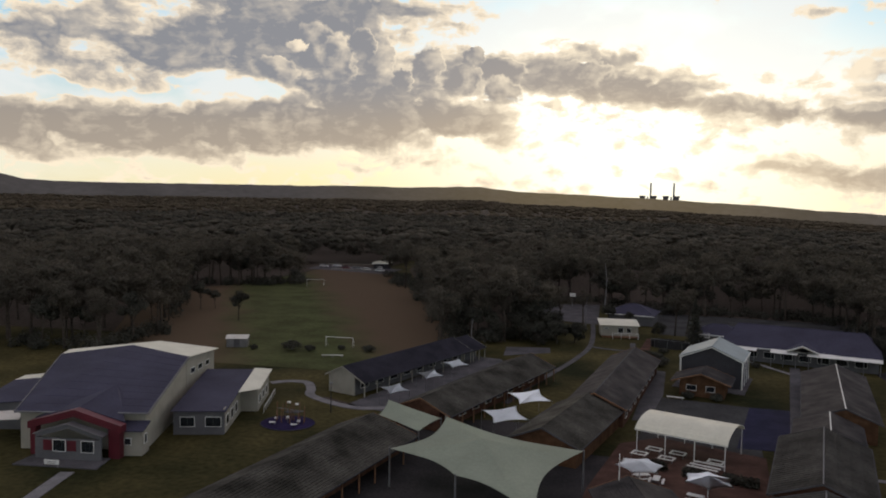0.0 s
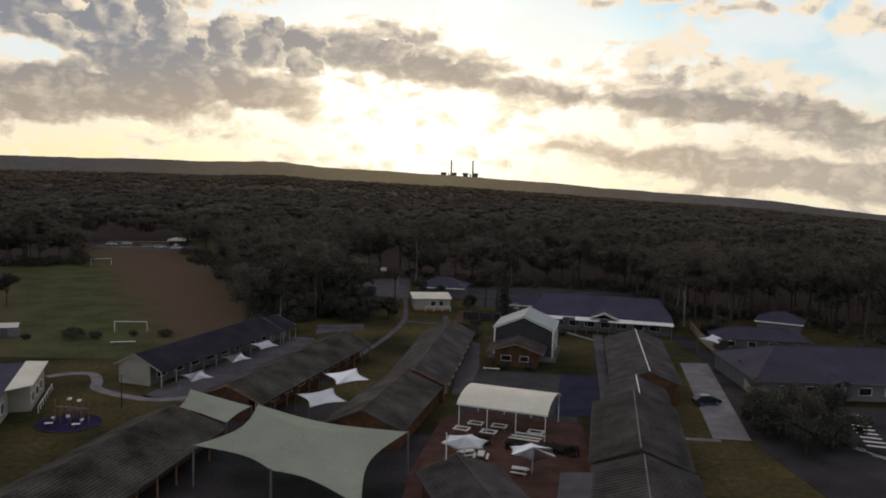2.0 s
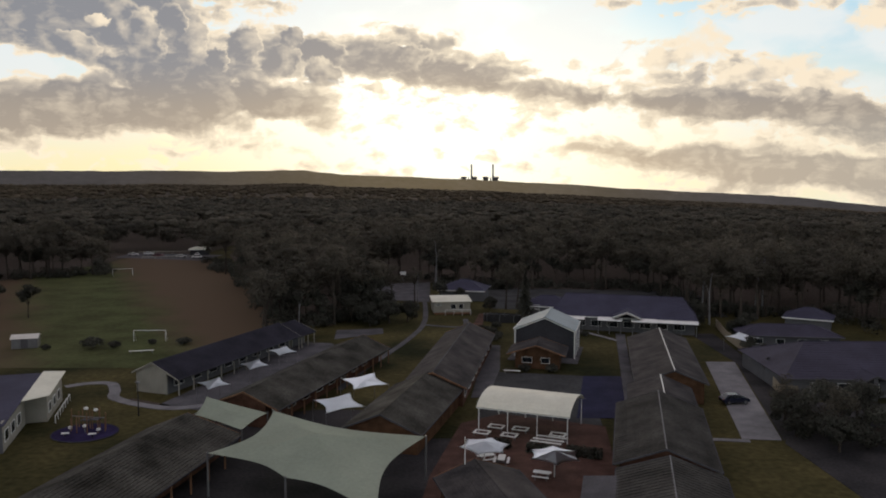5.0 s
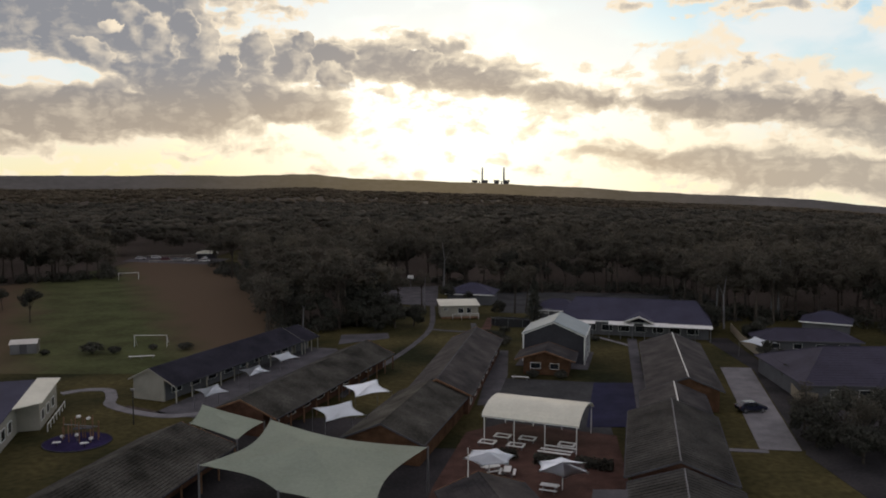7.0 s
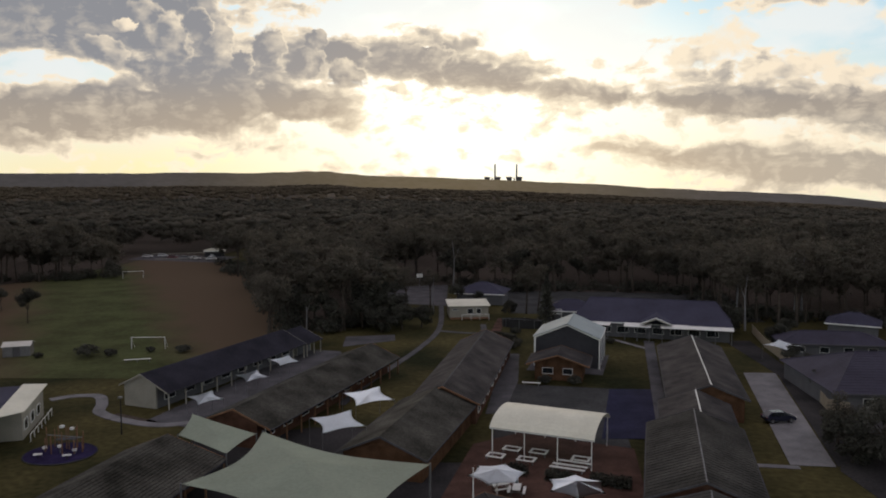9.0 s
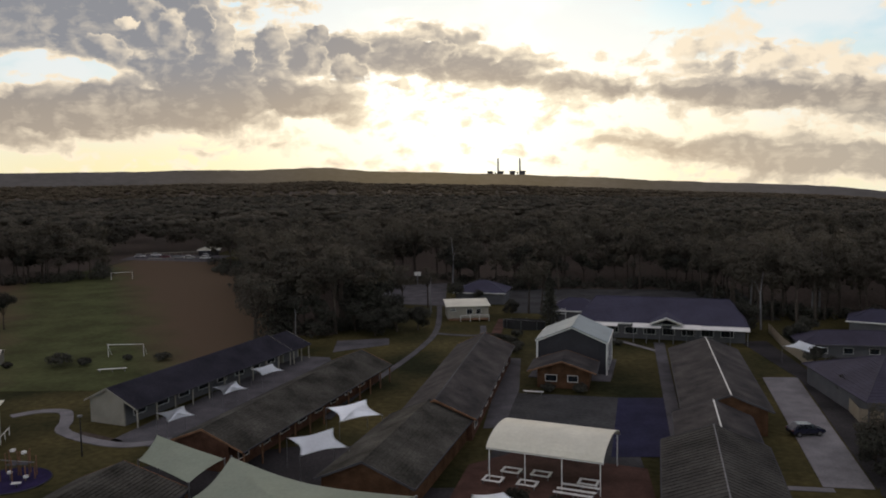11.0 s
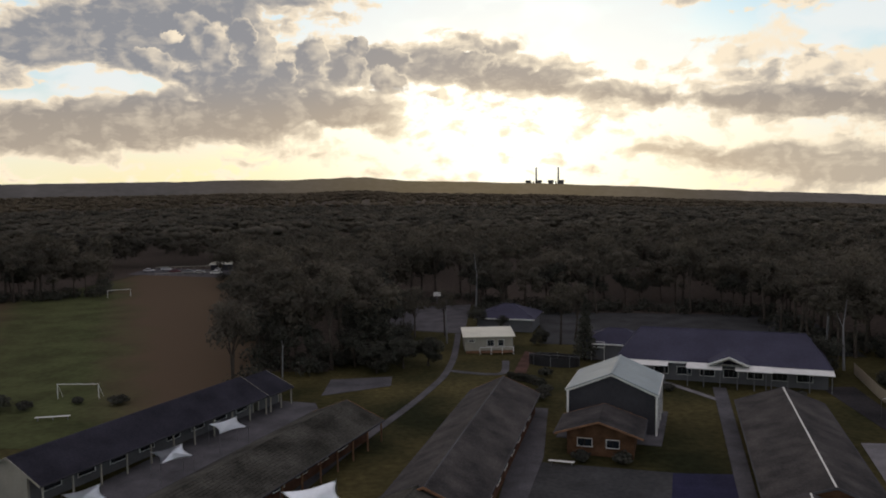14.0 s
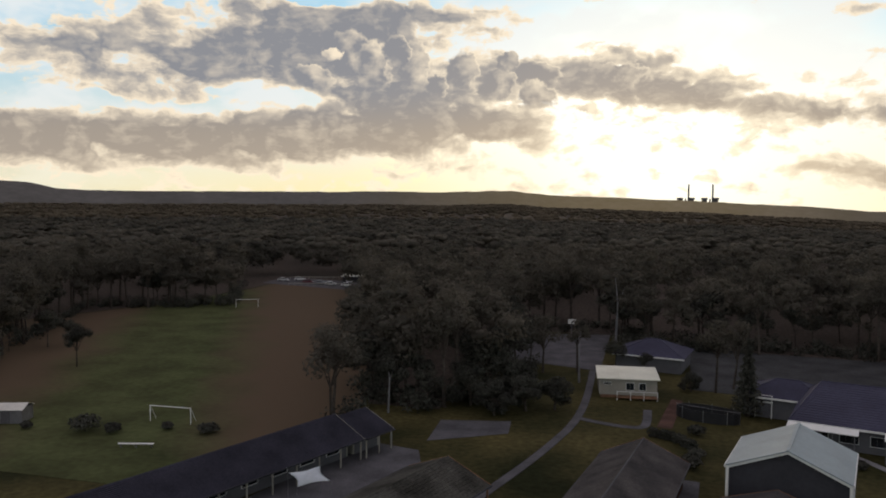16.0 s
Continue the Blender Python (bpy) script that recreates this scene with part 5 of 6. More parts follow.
for (x0, y0), (x1, y1) in zip(FL, FL[1:]):
    n = max(1, round(math.hypot(x1 - x0, y1 - y0) / 2.4))
    ang = math.degrees(math.atan2(y1 - y0, x1 - x0))
    w = math.hypot(x1 - x0, y1 - y0) / n
    for i in range(n):
        px, py = x0 + (x1 - x0) * (i + 0.5) / n, y0 + (y1 - y0) * (i + 0.5) / n
        ob = part("panel", box(B(), -w / 2 + 0.03, w / 2 - 0.03, -0.025, 0.025, 0.05, 1.75), M["fence"], fence)
        ob.matrix_basis = pose(px, py, 0, 0, 0, ang)
        ob = part("post", box(B(), -0.04, 0.04, -0.04, 0.04, 0, 1.82), M["fence"], fence)
        ob.matrix_basis = pose(x0 + (x1 - x0) * i / n, y0 + (y1 - y0) * i / n, 0, 0, 0, ang)

# ---- car ----


def car(x, y, z, rz, paint, label):
    g = thing("car", x, y, z, rz, label, "car")
    prof = [(-2.0, 0.35), (2.0, 0.35), (2.05, 0.75), (1.15, 0.92), (0.5, 1.42), (-1.2, 1.45), (-1.85, 0.95), (-2.05, 0.8)]
    bm = B()
    a = [bm.verts.new((p, -0.82 if q < 1.2 else -0.62, q)) for p, q in prof]
    b = [bm.verts.new((p, 0.82 if q < 1.2 else 0.62, q)) for p, q in prof]
    bm.faces.new(a)
    bm.faces.new(b[::-1])
    for i in range(8):
        bm.faces.new((a[i], b[i], b[(i + 1) % 8], a[(i + 1) % 8]))
    bmesh.ops.bevel(bm, geom=bm.edges[:], offset=0.06, segments=2, affect="EDGES")
    part("body", bm, paint, g)
    part("windscreen", slab(B(), [(1.12, -0.66, 0.97), (1.12, 0.66, 0.97), (0.56, 0.54, 1.41), (0.56, -0.54, 1.41)], 0.03), M["glass"], g)
    part("rear_window", slab(B(), [(-1.26, -0.54, 1.42), (-1.26, 0.54, 1.42), (-1.84, 0.66, 1.0), (-1.84, -0.66, 1.0)], 0.03), M["glass"], g)
    for s in (-1, 1):
        bm = B()
        v = [bm.verts.new((p, s * q, r)) for p, q, r in ((0.95, 0.80, 0.98), (0.42, 0.67, 1.36), (-1.1, 0.67, 1.38), (-1.6, 0.80, 1.0))]
        w = [bm.verts.new((q.co.x, q.co.y + s * 0.03, q.co.z)) for q in v]
        bm.faces.new(v)
        bm.faces.new(w[::-1])
        for i in range(4):
            bm.faces.new((v[i], w[i], w[(i + 1) % 4], v[(i + 1) % 4]))
        part("side_window", bm, M["glass"], g)
        for px in (-1.25, 1.25):
            wh = part("wheel", rod(B(), (px, s * 0.68, 0.32), (px, s * 0.86, 0.32), 0.32, n=16), M["black_steel"], g)
            part("rim", rod(B(), (px, s * 0.855, 0.32), (px, s * 0.875, 0.32), 0.2, n=12), M["steel_grey"], wh)
        part("headlight", box(B(), 1.94, 2.06, s * 0.62 - 0.14, s * 0.62 + 0.14, 0.62, 0.74), M["white"], g)
        part("tail_light", box(B(), -2.07, -1.98, s * 0.66 - 0.1, s * 0.66 + 0.1, 0.75, 0.9), M["red_paint"], g)
    return g


car(43.4, 106.9, 0.06, 8, M["car_navy"], "dark navy hatchback parked across the concrete driveway")
for x, y, r, p, lab in ((-104, 318, 10, "white", "white car parked beyond the field"), (-109, 320, 10, "steel_grey", "silver car parked beyond the field"), (-97, 316, 10, "white", "white car at the field's far car park"), (-115, 322, 8, "red_paint", "dark red car beyond the field"), (-122, 330, 12, "car_white", "white van shaped car beyond the field"), (-127, 326, 5, "car_white", "pale car at the far end of the lot"), (-100, 326, 95, "car_white", "pale car parked nose in beyond the field")):
    car(x, y, 0.05, r, M[p], lab)
sheet("pavement_far_park", [(-132, 318), (-92, 306), (-90, 330), (-132, 340)], 0.045, M["slab"], "pale gravel car park beyond the field", "car park")

for x, y, rz, n in ((-118, 312, 12, 9), (-128, 334, 14, 12)):
    rail = thing("rail_fence", x, y, 0.05, rz, "low pale rail fence beyond the field", "fence", "far rail fences")
    for i in range(n):
        part("post", box(B(), i * 2.4 - 0.07, i * 2.4 + 0.07, -0.07, 0.07, 0, 1.1), M["cream"], rail)
    part("rail", box(B(), 0, (n - 1) * 2.4, -0.04, 0.04, 0.8, 1.05), M["cream"], rail)
hipped("store_shed", -101, 333, -14, 9, 6, 2.4, 3.4, M["steel_cream_and_sheen"], M["clad_dark"], "low dark shed with pale roof beyond the field", rows=4, category="shed")

# ---- goals ----


def goal(w, h, label):
    g = thing("soccer_goal", 0, 0, 0, 0, label, "goal", "soccer goals")
    for s in (-1, 1):
        part("post", rod(B(), (s * w / 2, 0, 0), (s * w / 2, 0, h), 0.06), M["white"], g)
        part("stay", rod(B(), (s * w / 2, 0, h), (s * w / 2, 1.4, 0), 0.03, n=6), M["white"], g)
    part("crossbar", rod(B(), (-w / 2 - 0.06, 0, h), (w / 2 + 0.06, 0, h), 0.06), M["white"], g)
    return g


a = goal(6.2, 2.2, "white steel soccer goal on the field")
a.matrix_basis = pose(-55.5, 149.8, 0.04, 0, 0, 2)
copy_thing(a, pose(-103.8, 257, 0.04, 0, 0, 26))
low_bar = thing("field_bench", -53.2, 139.4, 0.04, 14, "long pale bench seat at the field's edge", "bench")
part("seat", box(B(), -2.2, 2.2, -0.18, 0.18, 0.42, 0.5), M["white"], low_bar)
for x in (-1.9, 0, 1.9):
    part("leg", box(B(), x - 0.05, x + 0.05, -0.15, 0.15, 0, 0.42), M["steel_grey"], low_bar)
store = thing("storage_shed", -77.0, 144.6, 0.04, 18, "small grey steel shed with a gabled roof by the field", "shed")
part("body", box(B(), -2.2, 2.2, -1.6, 1.6, 0, 1.9), M["steel_grey"], store)
for s in (-1, 1):
    part("roof_slope", slab(B(), [(-2.4, 0, 2.5), (2.4, 0, 2.5), (2.4, s * 1.8, 1.9), (-2.4, s * 1.8, 1.9)] if s < 0 else [(-2.4, 0, 2.5), (-2.4, s * 1.8, 1.9), (2.4, s * 1.8, 1.9), (2.4, 0, 2.5)], 0.06), M["steel_pale"], store)
part("door", box(B(), -0.6, 0.6, -1.65, -1.6, 0.05, 1.8), M["slab"], store)

# ---- playground ----
matbm = B()
slab(matbm, [(4.6 * math.cos(q) * 0.86, 3.6 * math.sin(q), 0.09) for q in [2 * math.pi * i / 36 for i in range(36)]], 0.09)
single("playground_mat", matbm, M["purple_mat"], pose(-43.2, 94.2, 0, 0, 0, -10), "round purple soft fall playground surface", "playground mat", kind="structure")
edge = B()
for i in range(36):
    q0, q1 = 2 * math.pi * i / 36, 2 * math.pi * (i + 1) / 36
    rod(edge, (4.0 * math.cos(q0), 3.65 * math.sin(q0), 0.08), (4.0 * math.cos(q1), 3.65 * math.sin(q1), 0.08), 0.07, n=5)
single("playground_edging", edge, M["court_grey"], pose(-43.2, 94.2, 0, 0, 0, -10), "low concrete edging round the purple playground", "edging", kind="structure")
play = thing("play_frame", -43.2, 95.2, 0.09, -10, "climbing frame with timber posts, platforms and pale panels", "play equipment")
random.seed(5)
for i in range(10):
    q = 2 * math.pi * i / 10
    x, y = 2.3 * math.cos(q), 1.4 * math.sin(q)
    h = 1.6 + 0.5 * (i % 3)
    part("post", rod(B(), (x, y, 0), (x, y, h), 0.06), M["timber"], play)
for x, y, h in ((-0.6, 0.5, 1.2), (0.8, 0.4, 1.4)):
    part("platform", box(B(), x - 0.6, x + 0.6, y - 0.5, y + 0.5, h - 0.08, h), M["slab"], play)
    for dx in (-0.5, 0.5):
        part("post", rod(B(), (x + dx, y, 0), (x + dx, y, 2.6), 0.06), M["timber"], play)
for x, y, z, w in ((-0.6, 0.5, 2.5, 0.4), (0.8, 0.4, 2.4, 0.35), (-2.0, -0.8, 0.35, 0.3), (1.9, -0.8, 0.35, 0.32), (0.1, -0.9, 0.7, 0.36)):
    part("panel", box(B(), x - w / 2, x + w / 2, y - 0.2, y + 0.2, z, z + 0.25), M["white"], play, "white plastic panel")
    if z < 1:
        part("panel_post", rod(B(), (x, y, 0), (x, y, z), 0.05), M["steel_grey"], play)
part("beam", rod(B(), (-2.3, 0, 1.7), (2.3, 0, 1.7), 0.05), M["steel_grey"], play)


def small_spring(x, y):
    g = thing("spring_seat", x, y, 0.09, 15, "small white spring seat on the playground", "play equipment", "spring seats")
    part("spring", rod(B(), (0, 0, 0), (0, 0, 0.4), 0.08), M["black_steel"], g)
    part("seat", slab(B(), [(-0.45, -0.25, 0.5), (0.45, -0.15, 0.5), (0.45, 0.15, 0.5), (-0.45, 0.25, 0.5)], 0.1), M["white"], g)


small_spring(-44.9, 92.6)
small_spring(-41.5, 92.4)

# ---- poles ----
lamp = thing("light_pole", -39.2, 101.2, 0, 0, "slim dark light pole beside the path", "light pole")
part("pole", rod(B(), (0, 0, 0), (0, 0, 4.6), 0.09, 0.05), M["black_steel"], lamp)
part("lantern", box(B(), -0.25, 0.25, -0.12, 0.12, 4.55, 4.75), M["steel_grey"], lamp)
flag = thing("flag_pole", 3.5, 74.0, 0.07, 0, "tall slim white flag pole in the courtyard", "flag pole")
part("pole", rod(B(), (0, 0, 0), (0, 0, 6.2), 0.08, 0.04), M["white"], flag)
part("finial", rod(B(), (0, 0, 6.2), (0, 0, 6.32), 0.07, 0.02), M["white"], flag)
part("footing", rod(B(), (0, 0, 0), (0, 0, 0.12), 0.3), M["concrete"], flag)
planter = thing("planter_box", 2.2, 69.0, 0.07, 8, "low square brick planter with pale rim", "planter")
for x0, x1, y0, y1 in ((-1.6, 1.6, -1.2, -0.95), (-1.6, 1.6, 0.95, 1.2), (-1.6, -1.35, -0.95, 0.95), (1.35, 1.6, -0.95, 0.95)):
    part("wall", box(B(), x0, x1, y0, y1, 0, 0.5), M["brick"], planter)
    part("rim", box(B(), x0 - 0.03, x1 + 0.03, y0 - 0.03, y1 + 0.03, 0.5, 0.56), M["concrete"], planter)
part("soil", box(B(), -1.35, 1.35, -0.95, 0.95, 0, 0.42), M["soil"], planter)


def hoop(x, y, rz):
    g = thing("basketball_hoop", x, y, 0.05, rz, "basketball stand with white backboard", "basketball hoop", "basketball hoops")
    part("pole", rod(B(), (0, 0, 0), (0, 0, 3.4), 0.08), M["steel_grey"], g)
    part("arm", rod(B(), (0, 0, 3.3), (0, -0.9, 3.4), 0.05), M["steel_grey"], g)
    part("backboard", box(B(), -0.9, 0.9, -0.95, -0.9, 2.9, 4.0), M["white"], g)
    part("ring", rod(B(), (0, -1.2, 3.05), (0, -1.2, 3.08), 0.23, n=12), M["red_paint"], g)


hoop(-14.8, 212, 0)
hoop(-9.0, 234, 180)
pen = thing("netted_enclosure", 16.0, 172.6, 0, -20, "low black netted enclosure on the lawn", "enclosure")
for i in range(24):
    q, q1 = 2 * math.pi * i / 24, 2 * math.pi * (i + 1) / 24
    part("net_panel", slab(B(), [(4.4 * math.cos(q), 2.2 * math.sin(q), 1.5), (4.4 * math.cos(q1), 2.2 * math.sin(q1), 1.5), (4.34 * math.cos(q1), 2.16 * math.sin(q1), 1.5), (4.34 * math.cos(q), 2.16 * math.sin(q), 1.5)], 1.5), M["black_steel"], pen)
    if i % 3 == 0:
        part("post", rod(B(), (4.4 * math.cos(q), 2.2 * math.sin(q), 0), (4.4 * math.cos(q), 2.2 * math.sin(q), 1.7), 0.05, n=6), M["steel_grey"], pen)
part("top_rail", rod(B(), (-4.3, 0, 1.55), (4.3, 0, 1.55), 0.04, n=6), M["steel_grey"], pen)
tank = thing("timber_platform", 24.0, 176.5, 0, -16, "small pale timber stair and landing by the pine", "stairs")
part("landing", box(B(), -1.2, 1.2, -1, 1, 2.2, 2.35), M["white"], tank)
for x in (-1.1, 1.1):
    for y in (-0.9, 0.9):
        part("post", box(B(), x - 0.06, x + 0.06, y - 0.06, y + 0.06, 0, 3.3), M["white"], tank)
for i in range(6):
    part("step", box(B(), -1.2 - 0.3 * (i + 1), -1.2 - 0.3 * i, -0.5, 0.5, 2.0 - 0.36 * i, 2.05 - 0.36 * i), M["white"], tank)
for z in (2.8, 3.25):
    part("rail", box(B(), -1.2, 1.2, -0.98, -0.92, z, z + 0.06), M["white"], tank)

# ---- trees ----
rng = np.random.default_rng(11)


def leaf_mesh(name, centres, sizes, material, outward=None):
    """Many small leaf clumps, each a bent four-sided blade turned its own way, mostly facing out of the crown, as one mesh."""
    n = len(centres)
    up = rng.normal(size=(n, 3))
    if outward is not None:
        up = up * 0.35 + outward
    a = np.cross(up, rng.normal(size=(n, 3)))
    a /= np.linalg.norm(a, axis=1)[:, None]
    b = np.cross(a, up)
    b /= np.linalg.norm(b, axis=1)[:, None]
    c = np.cross(a, b)
    s = sizes[:, None]
    v = np.empty((n, 4, 3))
    v[:, 0], v[:, 1] = centres - a * s, centres - b * s * 0.6 + c * s * 0.2
    v[:, 2], v[:, 3] = centres + a * s, centres + b * s * 0.6 + c * s * 0.2
    f = np.array([[0, 1, 2], [0, 2, 3]])[None] + 4 * np.arange(n)[:, None, None]
    me = bpy.data.meshes.new(name)
    me.vertices.add(n * 4)
    me.vertices.foreach_set("co", v.reshape(-1))
    me.loops.add(n * 6)
    me.loops.foreach_set("vertex_index", f.reshape(-1).astype(np.int32))
    me.polygons.add(n * 2)
    me.polygons.foreach_set("loop_start", np.arange(0, n * 6, 3, dtype=np.int32))
    me.update(calc_edges=True)
    me.materials.append(material)
    return me


def puffs(lobes, count, flat=0.8):
    """Points on and near the surface of several rounded lobes (x, y, z, radius)."""
    lobes = np.array(lobes, float)
    w = lobes[:, 3] ** 2
    k = rng.choice(len(lobes), count, p=w / w.sum())
    d = rng.normal(size=(count, 3))
    d /= np.linalg.norm(d, axis=1)[:, None]
    r = lobes[k, 3] * rng.uniform(0.55, 1.08, count)
    p = lobes[k, :3] + d * r[:, None] * np.array([1, 1, flat])
    return p, d + np.array([0, 0, 0.35])


def gum(height, spread, dense, kind):
    """A gum tree: leaning tapered trunk, limbs that fork, and a broken crown of leaf clumps at their ends."""
    g = thing("tree", 0, 0, 0, 0, "tall gum tree with pale trunk and dark broken crown" if kind == "leaf" else "dense dark leafy tree with low crown", "tree", "trees")
    bm = B()
    lean = Vector((random.uniform(-0.6, 0.6), random.uniform(-0.6, 0.6), 0))
    fork = height * random.uniform(0.35, 0.5)
    base, mid = Vector((0, 0, 0)), Vector((lean.x, lean.y, fork))
    rod(bm, base, mid, 0.02 * height, 0.013 * height, 7)
    lobes = []
    for i in range(6):
        q = i * 1.05 + random.uniform(-0.4, 0.4)
        out = spread * random.uniform(0.45, 1.0) * (0.25 if i == 0 else 0.75)
        end = Vector((mid.x + out * math.cos(q), mid.y + out * math.sin(q), height * random.uniform(0.62, 0.9) if i else height * 0.92))
        knee = mid.lerp(end, 0.5) + Vector((0, 0, 0.06 * height))
        rod(bm, mid, knee, 0.009 * height, 0.006 * height, 5)
        rod(bm, knee, end, 0.006 * height, 0.002 * height, 5)
        lobes.append((end.x, end.y, end.z, spread * random.uniform(0.32, 0.52)))
        twig = knee + Vector((random.uniform(-1, 1), random.uniform(-1, 1), 0.5)) * spread * 0.4
        rod(bm, knee, twig, 0.004 * height, 0.002 * height, 4)
        lobes.append((twig.x, twig.y, twig.z, spread * random.uniform(0.22, 0.36)))
    part("trunk", bm, M["bark"], g)
    pts, out = puffs(lobes, dense)
    crown = new("crown", leaf_mesh("crown", pts, rng.uniform(0.16, 0.36, dense), M[kind], out))
    crown.parent = g
    return g


random.seed(21)
GUMS = [gum(random.uniform(13, 19), random.uniform(3.6, 5.2), 1450, "leaf") for _ in range(6)]
DARKS = [gum(random.uniform(8, 11), random.uniform(3.2, 4.2), 1700, "leaf_dark") for _ in range(3)]


def field_uv(x, y):
    return (x + 58) * 0.894 + (y - 150) * 0.447, -(x + 58) * 0.447 + (y - 150) * 0.894


def wooded(x, y):
    u, v = field_uv(x, y)
    side = 25 + 0.2 * max(0.0, min(v, 60)) + 1.6 * math.sin(v / 7) + 1.2 * math.sin(v / 2.9)
    if 8 < u < 37 and 150 < v < 198:
        return False
    if -36 < u < side and -60 < v < 118 or 3 < u < side and v < 172 and v > 0:
        return False
    if y < 150 and x > -100:
        return False
    if x <= -33:
        return y > 128 or x < -125
    if x <= -21:
        return y > 164
    if x <= 0.5:
        return y > 240 or (172 < y < 203 and x < -13)
    if x <= 14:
        return y > 224
    if x <= 62:
        return y > 224 - 0.2 * max(0, x - 45)
    return y > 176 + 0.05 * (x - 62) or (x > 92 and y > 150)


placed = []
random.seed(8)
tries = 0
while len(placed) < 230 and tries < 40000:
    tries += 1
    x, y = random.uniform(-175, 150), random.uniform(128, 262)
    if not wooded(x, y) or abs(math.degrees(math.atan2(x, y))) > 46:
        continue
    # the edge of the woods comes first
    edge = any(not wooded(x + dx, y + dy) for dx, dy in ((0, -16), (-9, -9), (9, -9)))
    if not edge and random.random() > 0.10:
        continue
    if any((x - a) ** 2 + (y - b) ** 2 < 12 for a, b in placed):
        continue
    placed.append((x, y))
used = set()
for i, (x, y) in enumerate(placed):
    src = random.choice(GUMS if random.random() < 0.75 else DARKS)
    s = random.uniform(0.75, 1.1)
    m = pose(x, y, 0, 0, 0, random.uniform(0, 360))
    if id(src) in used:
        ob = copy_thing(src, m)
        ob.scale = (s, s, s * random.uniform(0.9, 1.1))
    else:
        src.matrix_basis = m
        used.add(id(src))
for x, y, k, s in ((61, 84, 0, 0.7), (-25, 168, 1, 0.8), (2.0, 202.5, 2, 0.55), (-93, 176, 0, 0.85), (-112, 190, 1, 0.8), (-116, 184, 2, 0.6), (-109, 193, 0, 0.6),
                   (7.2, 198.5, 0, 0.45), (-17, 176, 2, 1.0), (-15, 186, 1, 1.0), (-21, 181, 0, 1.0), (57, 128, 2, 0.45), (56, 133, 1, 0.45), (54, 120, 0, 0.4), (63, 152, 0, 0.6), (58, 166, 2, 0.6)):
    ob = copy_thing(DARKS[k], pose(x, y, 0, 0, 0, 40 * k + 7 * x))
    ob.scale = (s, s, s)
for x, y, k, s in ((18.4, 189.0, 1, 0.72), (21.5, 192.5, 4, 0.7), (-121, 194, 3, 0.7), (-10.5, 196, 0, 0.75), (-4.5, 198, 3, 0.6), (70, 171, 1, 0.95), (76, 176, 3, 1.0), (49.5, 90, 0, 0.5), (45.5, 95.5, 5, 0.42)):
    ob = copy_thing(GUMS[k], pose(x, y, 0, 0, 0, 55 * k + 3 * x))
    ob.scale = (s, s, s)



def bushy(height, spread, dense):
    """A broad leafy tree whose crown reaches nearly to the ground."""
    g = thing("tree", 0, 0, 0, 0, "broad dark leafy tree with a crown down to the ground", "tree", "car park trees")
    bm = B()
    rod(bm, (0, 0, 0), (0.2, 0.1, height * 0.5), 0.22, 0.14, 7)
    lobes = []
    for i in range(11):
        q, w = i * 2.4, random.uniform(0.35, 0.85)
        end = Vector((spread * w * math.cos(q), spread * w * math.sin(q), height * random.uniform(0.22, 0.85)))
        rod(bm, (0.1, 0.05, height * random.uniform(0.2, 0.48)), end, 0.08, 0.03, 5)
        lobes.append((end.x, end.y, end.z, spread * random.uniform(0.26, 0.44)))
    lobes.append((0.1, 0, height * 0.8, spread * 0.5))
    part("trunk", bm, M["bark"], g)
    pts, out = puffs(lobes, dense)
    crown = new("crown", leaf_mesh("crown", np.maximum(pts, (-99, -99, 0.1)), rng.uniform(0.10, 0.27, dense), M["leaf_dark"], out))
    crown.parent = g
    return g


random.seed(52)
BUSHY = [bushy(6.0, 3.6, 3600), bushy(5.2, 3.2, 3200), bushy(7.0, 4.0, 4200)]
for k, (x, y, s) in enumerate(((45.5, 92.5, 0.85), (48.0, 87.0, 0.8), (50.5, 95, 0.9), (53.5, 89, 0.8), (47.0, 99, 0.75), (55.5, 97, 0.85), (-13.5, 166, 0.85), (-9.5, 169.5, 1.0), (-18, 170.5, 0.95), (-24, 166.5, 0.8), (-5.5, 171.5, 0.9), (-12, 174, 1.0), (14.6, 188.5, 0.55), (62.0, 152.5, 0.8), (57.5, 167.5, 0.8))):
    m = pose(x, y, 0, 0, 0, 73 * k)
    if k < 3:
        BUSHY[k].matrix_basis = m
        BUSHY[k].scale = (s, s, s)
    else:
        copy_thing(BUSHY[k % 3], m).scale = (s, s, s)

# dead tree, pine and shrubs
dead = thing("dead_tree", 1.0, 229, 0, 0, "bare pale dead tree with forked trunk", "tree", "dead trees")
bm = B()
rod(bm, (0, 0, 0), (0.3, 0, 9), 0.28, 0.16, 7)
rod(bm, (0.3, 0, 9), (-0.3, 0, 14.5), 0.16, 0.05, 6)
rod(bm, (0.3, 0, 8.5), (1.6, 0.4, 12), 0.1, 0.03, 5)
part("trunk", bm, M["concrete"], dead)
for x, y, s in ((66.5, 186, 1.0), (77.5, 181, 1.1), (80.5, 184, 0.95), (62, 168.5, 0.8), (-28.5, 163, 0.55), (-3.5, 190, 0.6)):
    ob = copy_thing(dead, pose(x, y, 0, 0, 0, 37 * x))
    ob.scale = (s, s, s)
pine = thing("pine_tree", 21.6, 175.8, 0, 0, "dark tapering pine tree beside the office building", "tree")
part("trunk", rod(B(), (0, 0, 0), (0, 0, 10.5), 0.25, 0.05), M["bark"], pine)
zz = rng.uniform(0.08, 1, 2600)
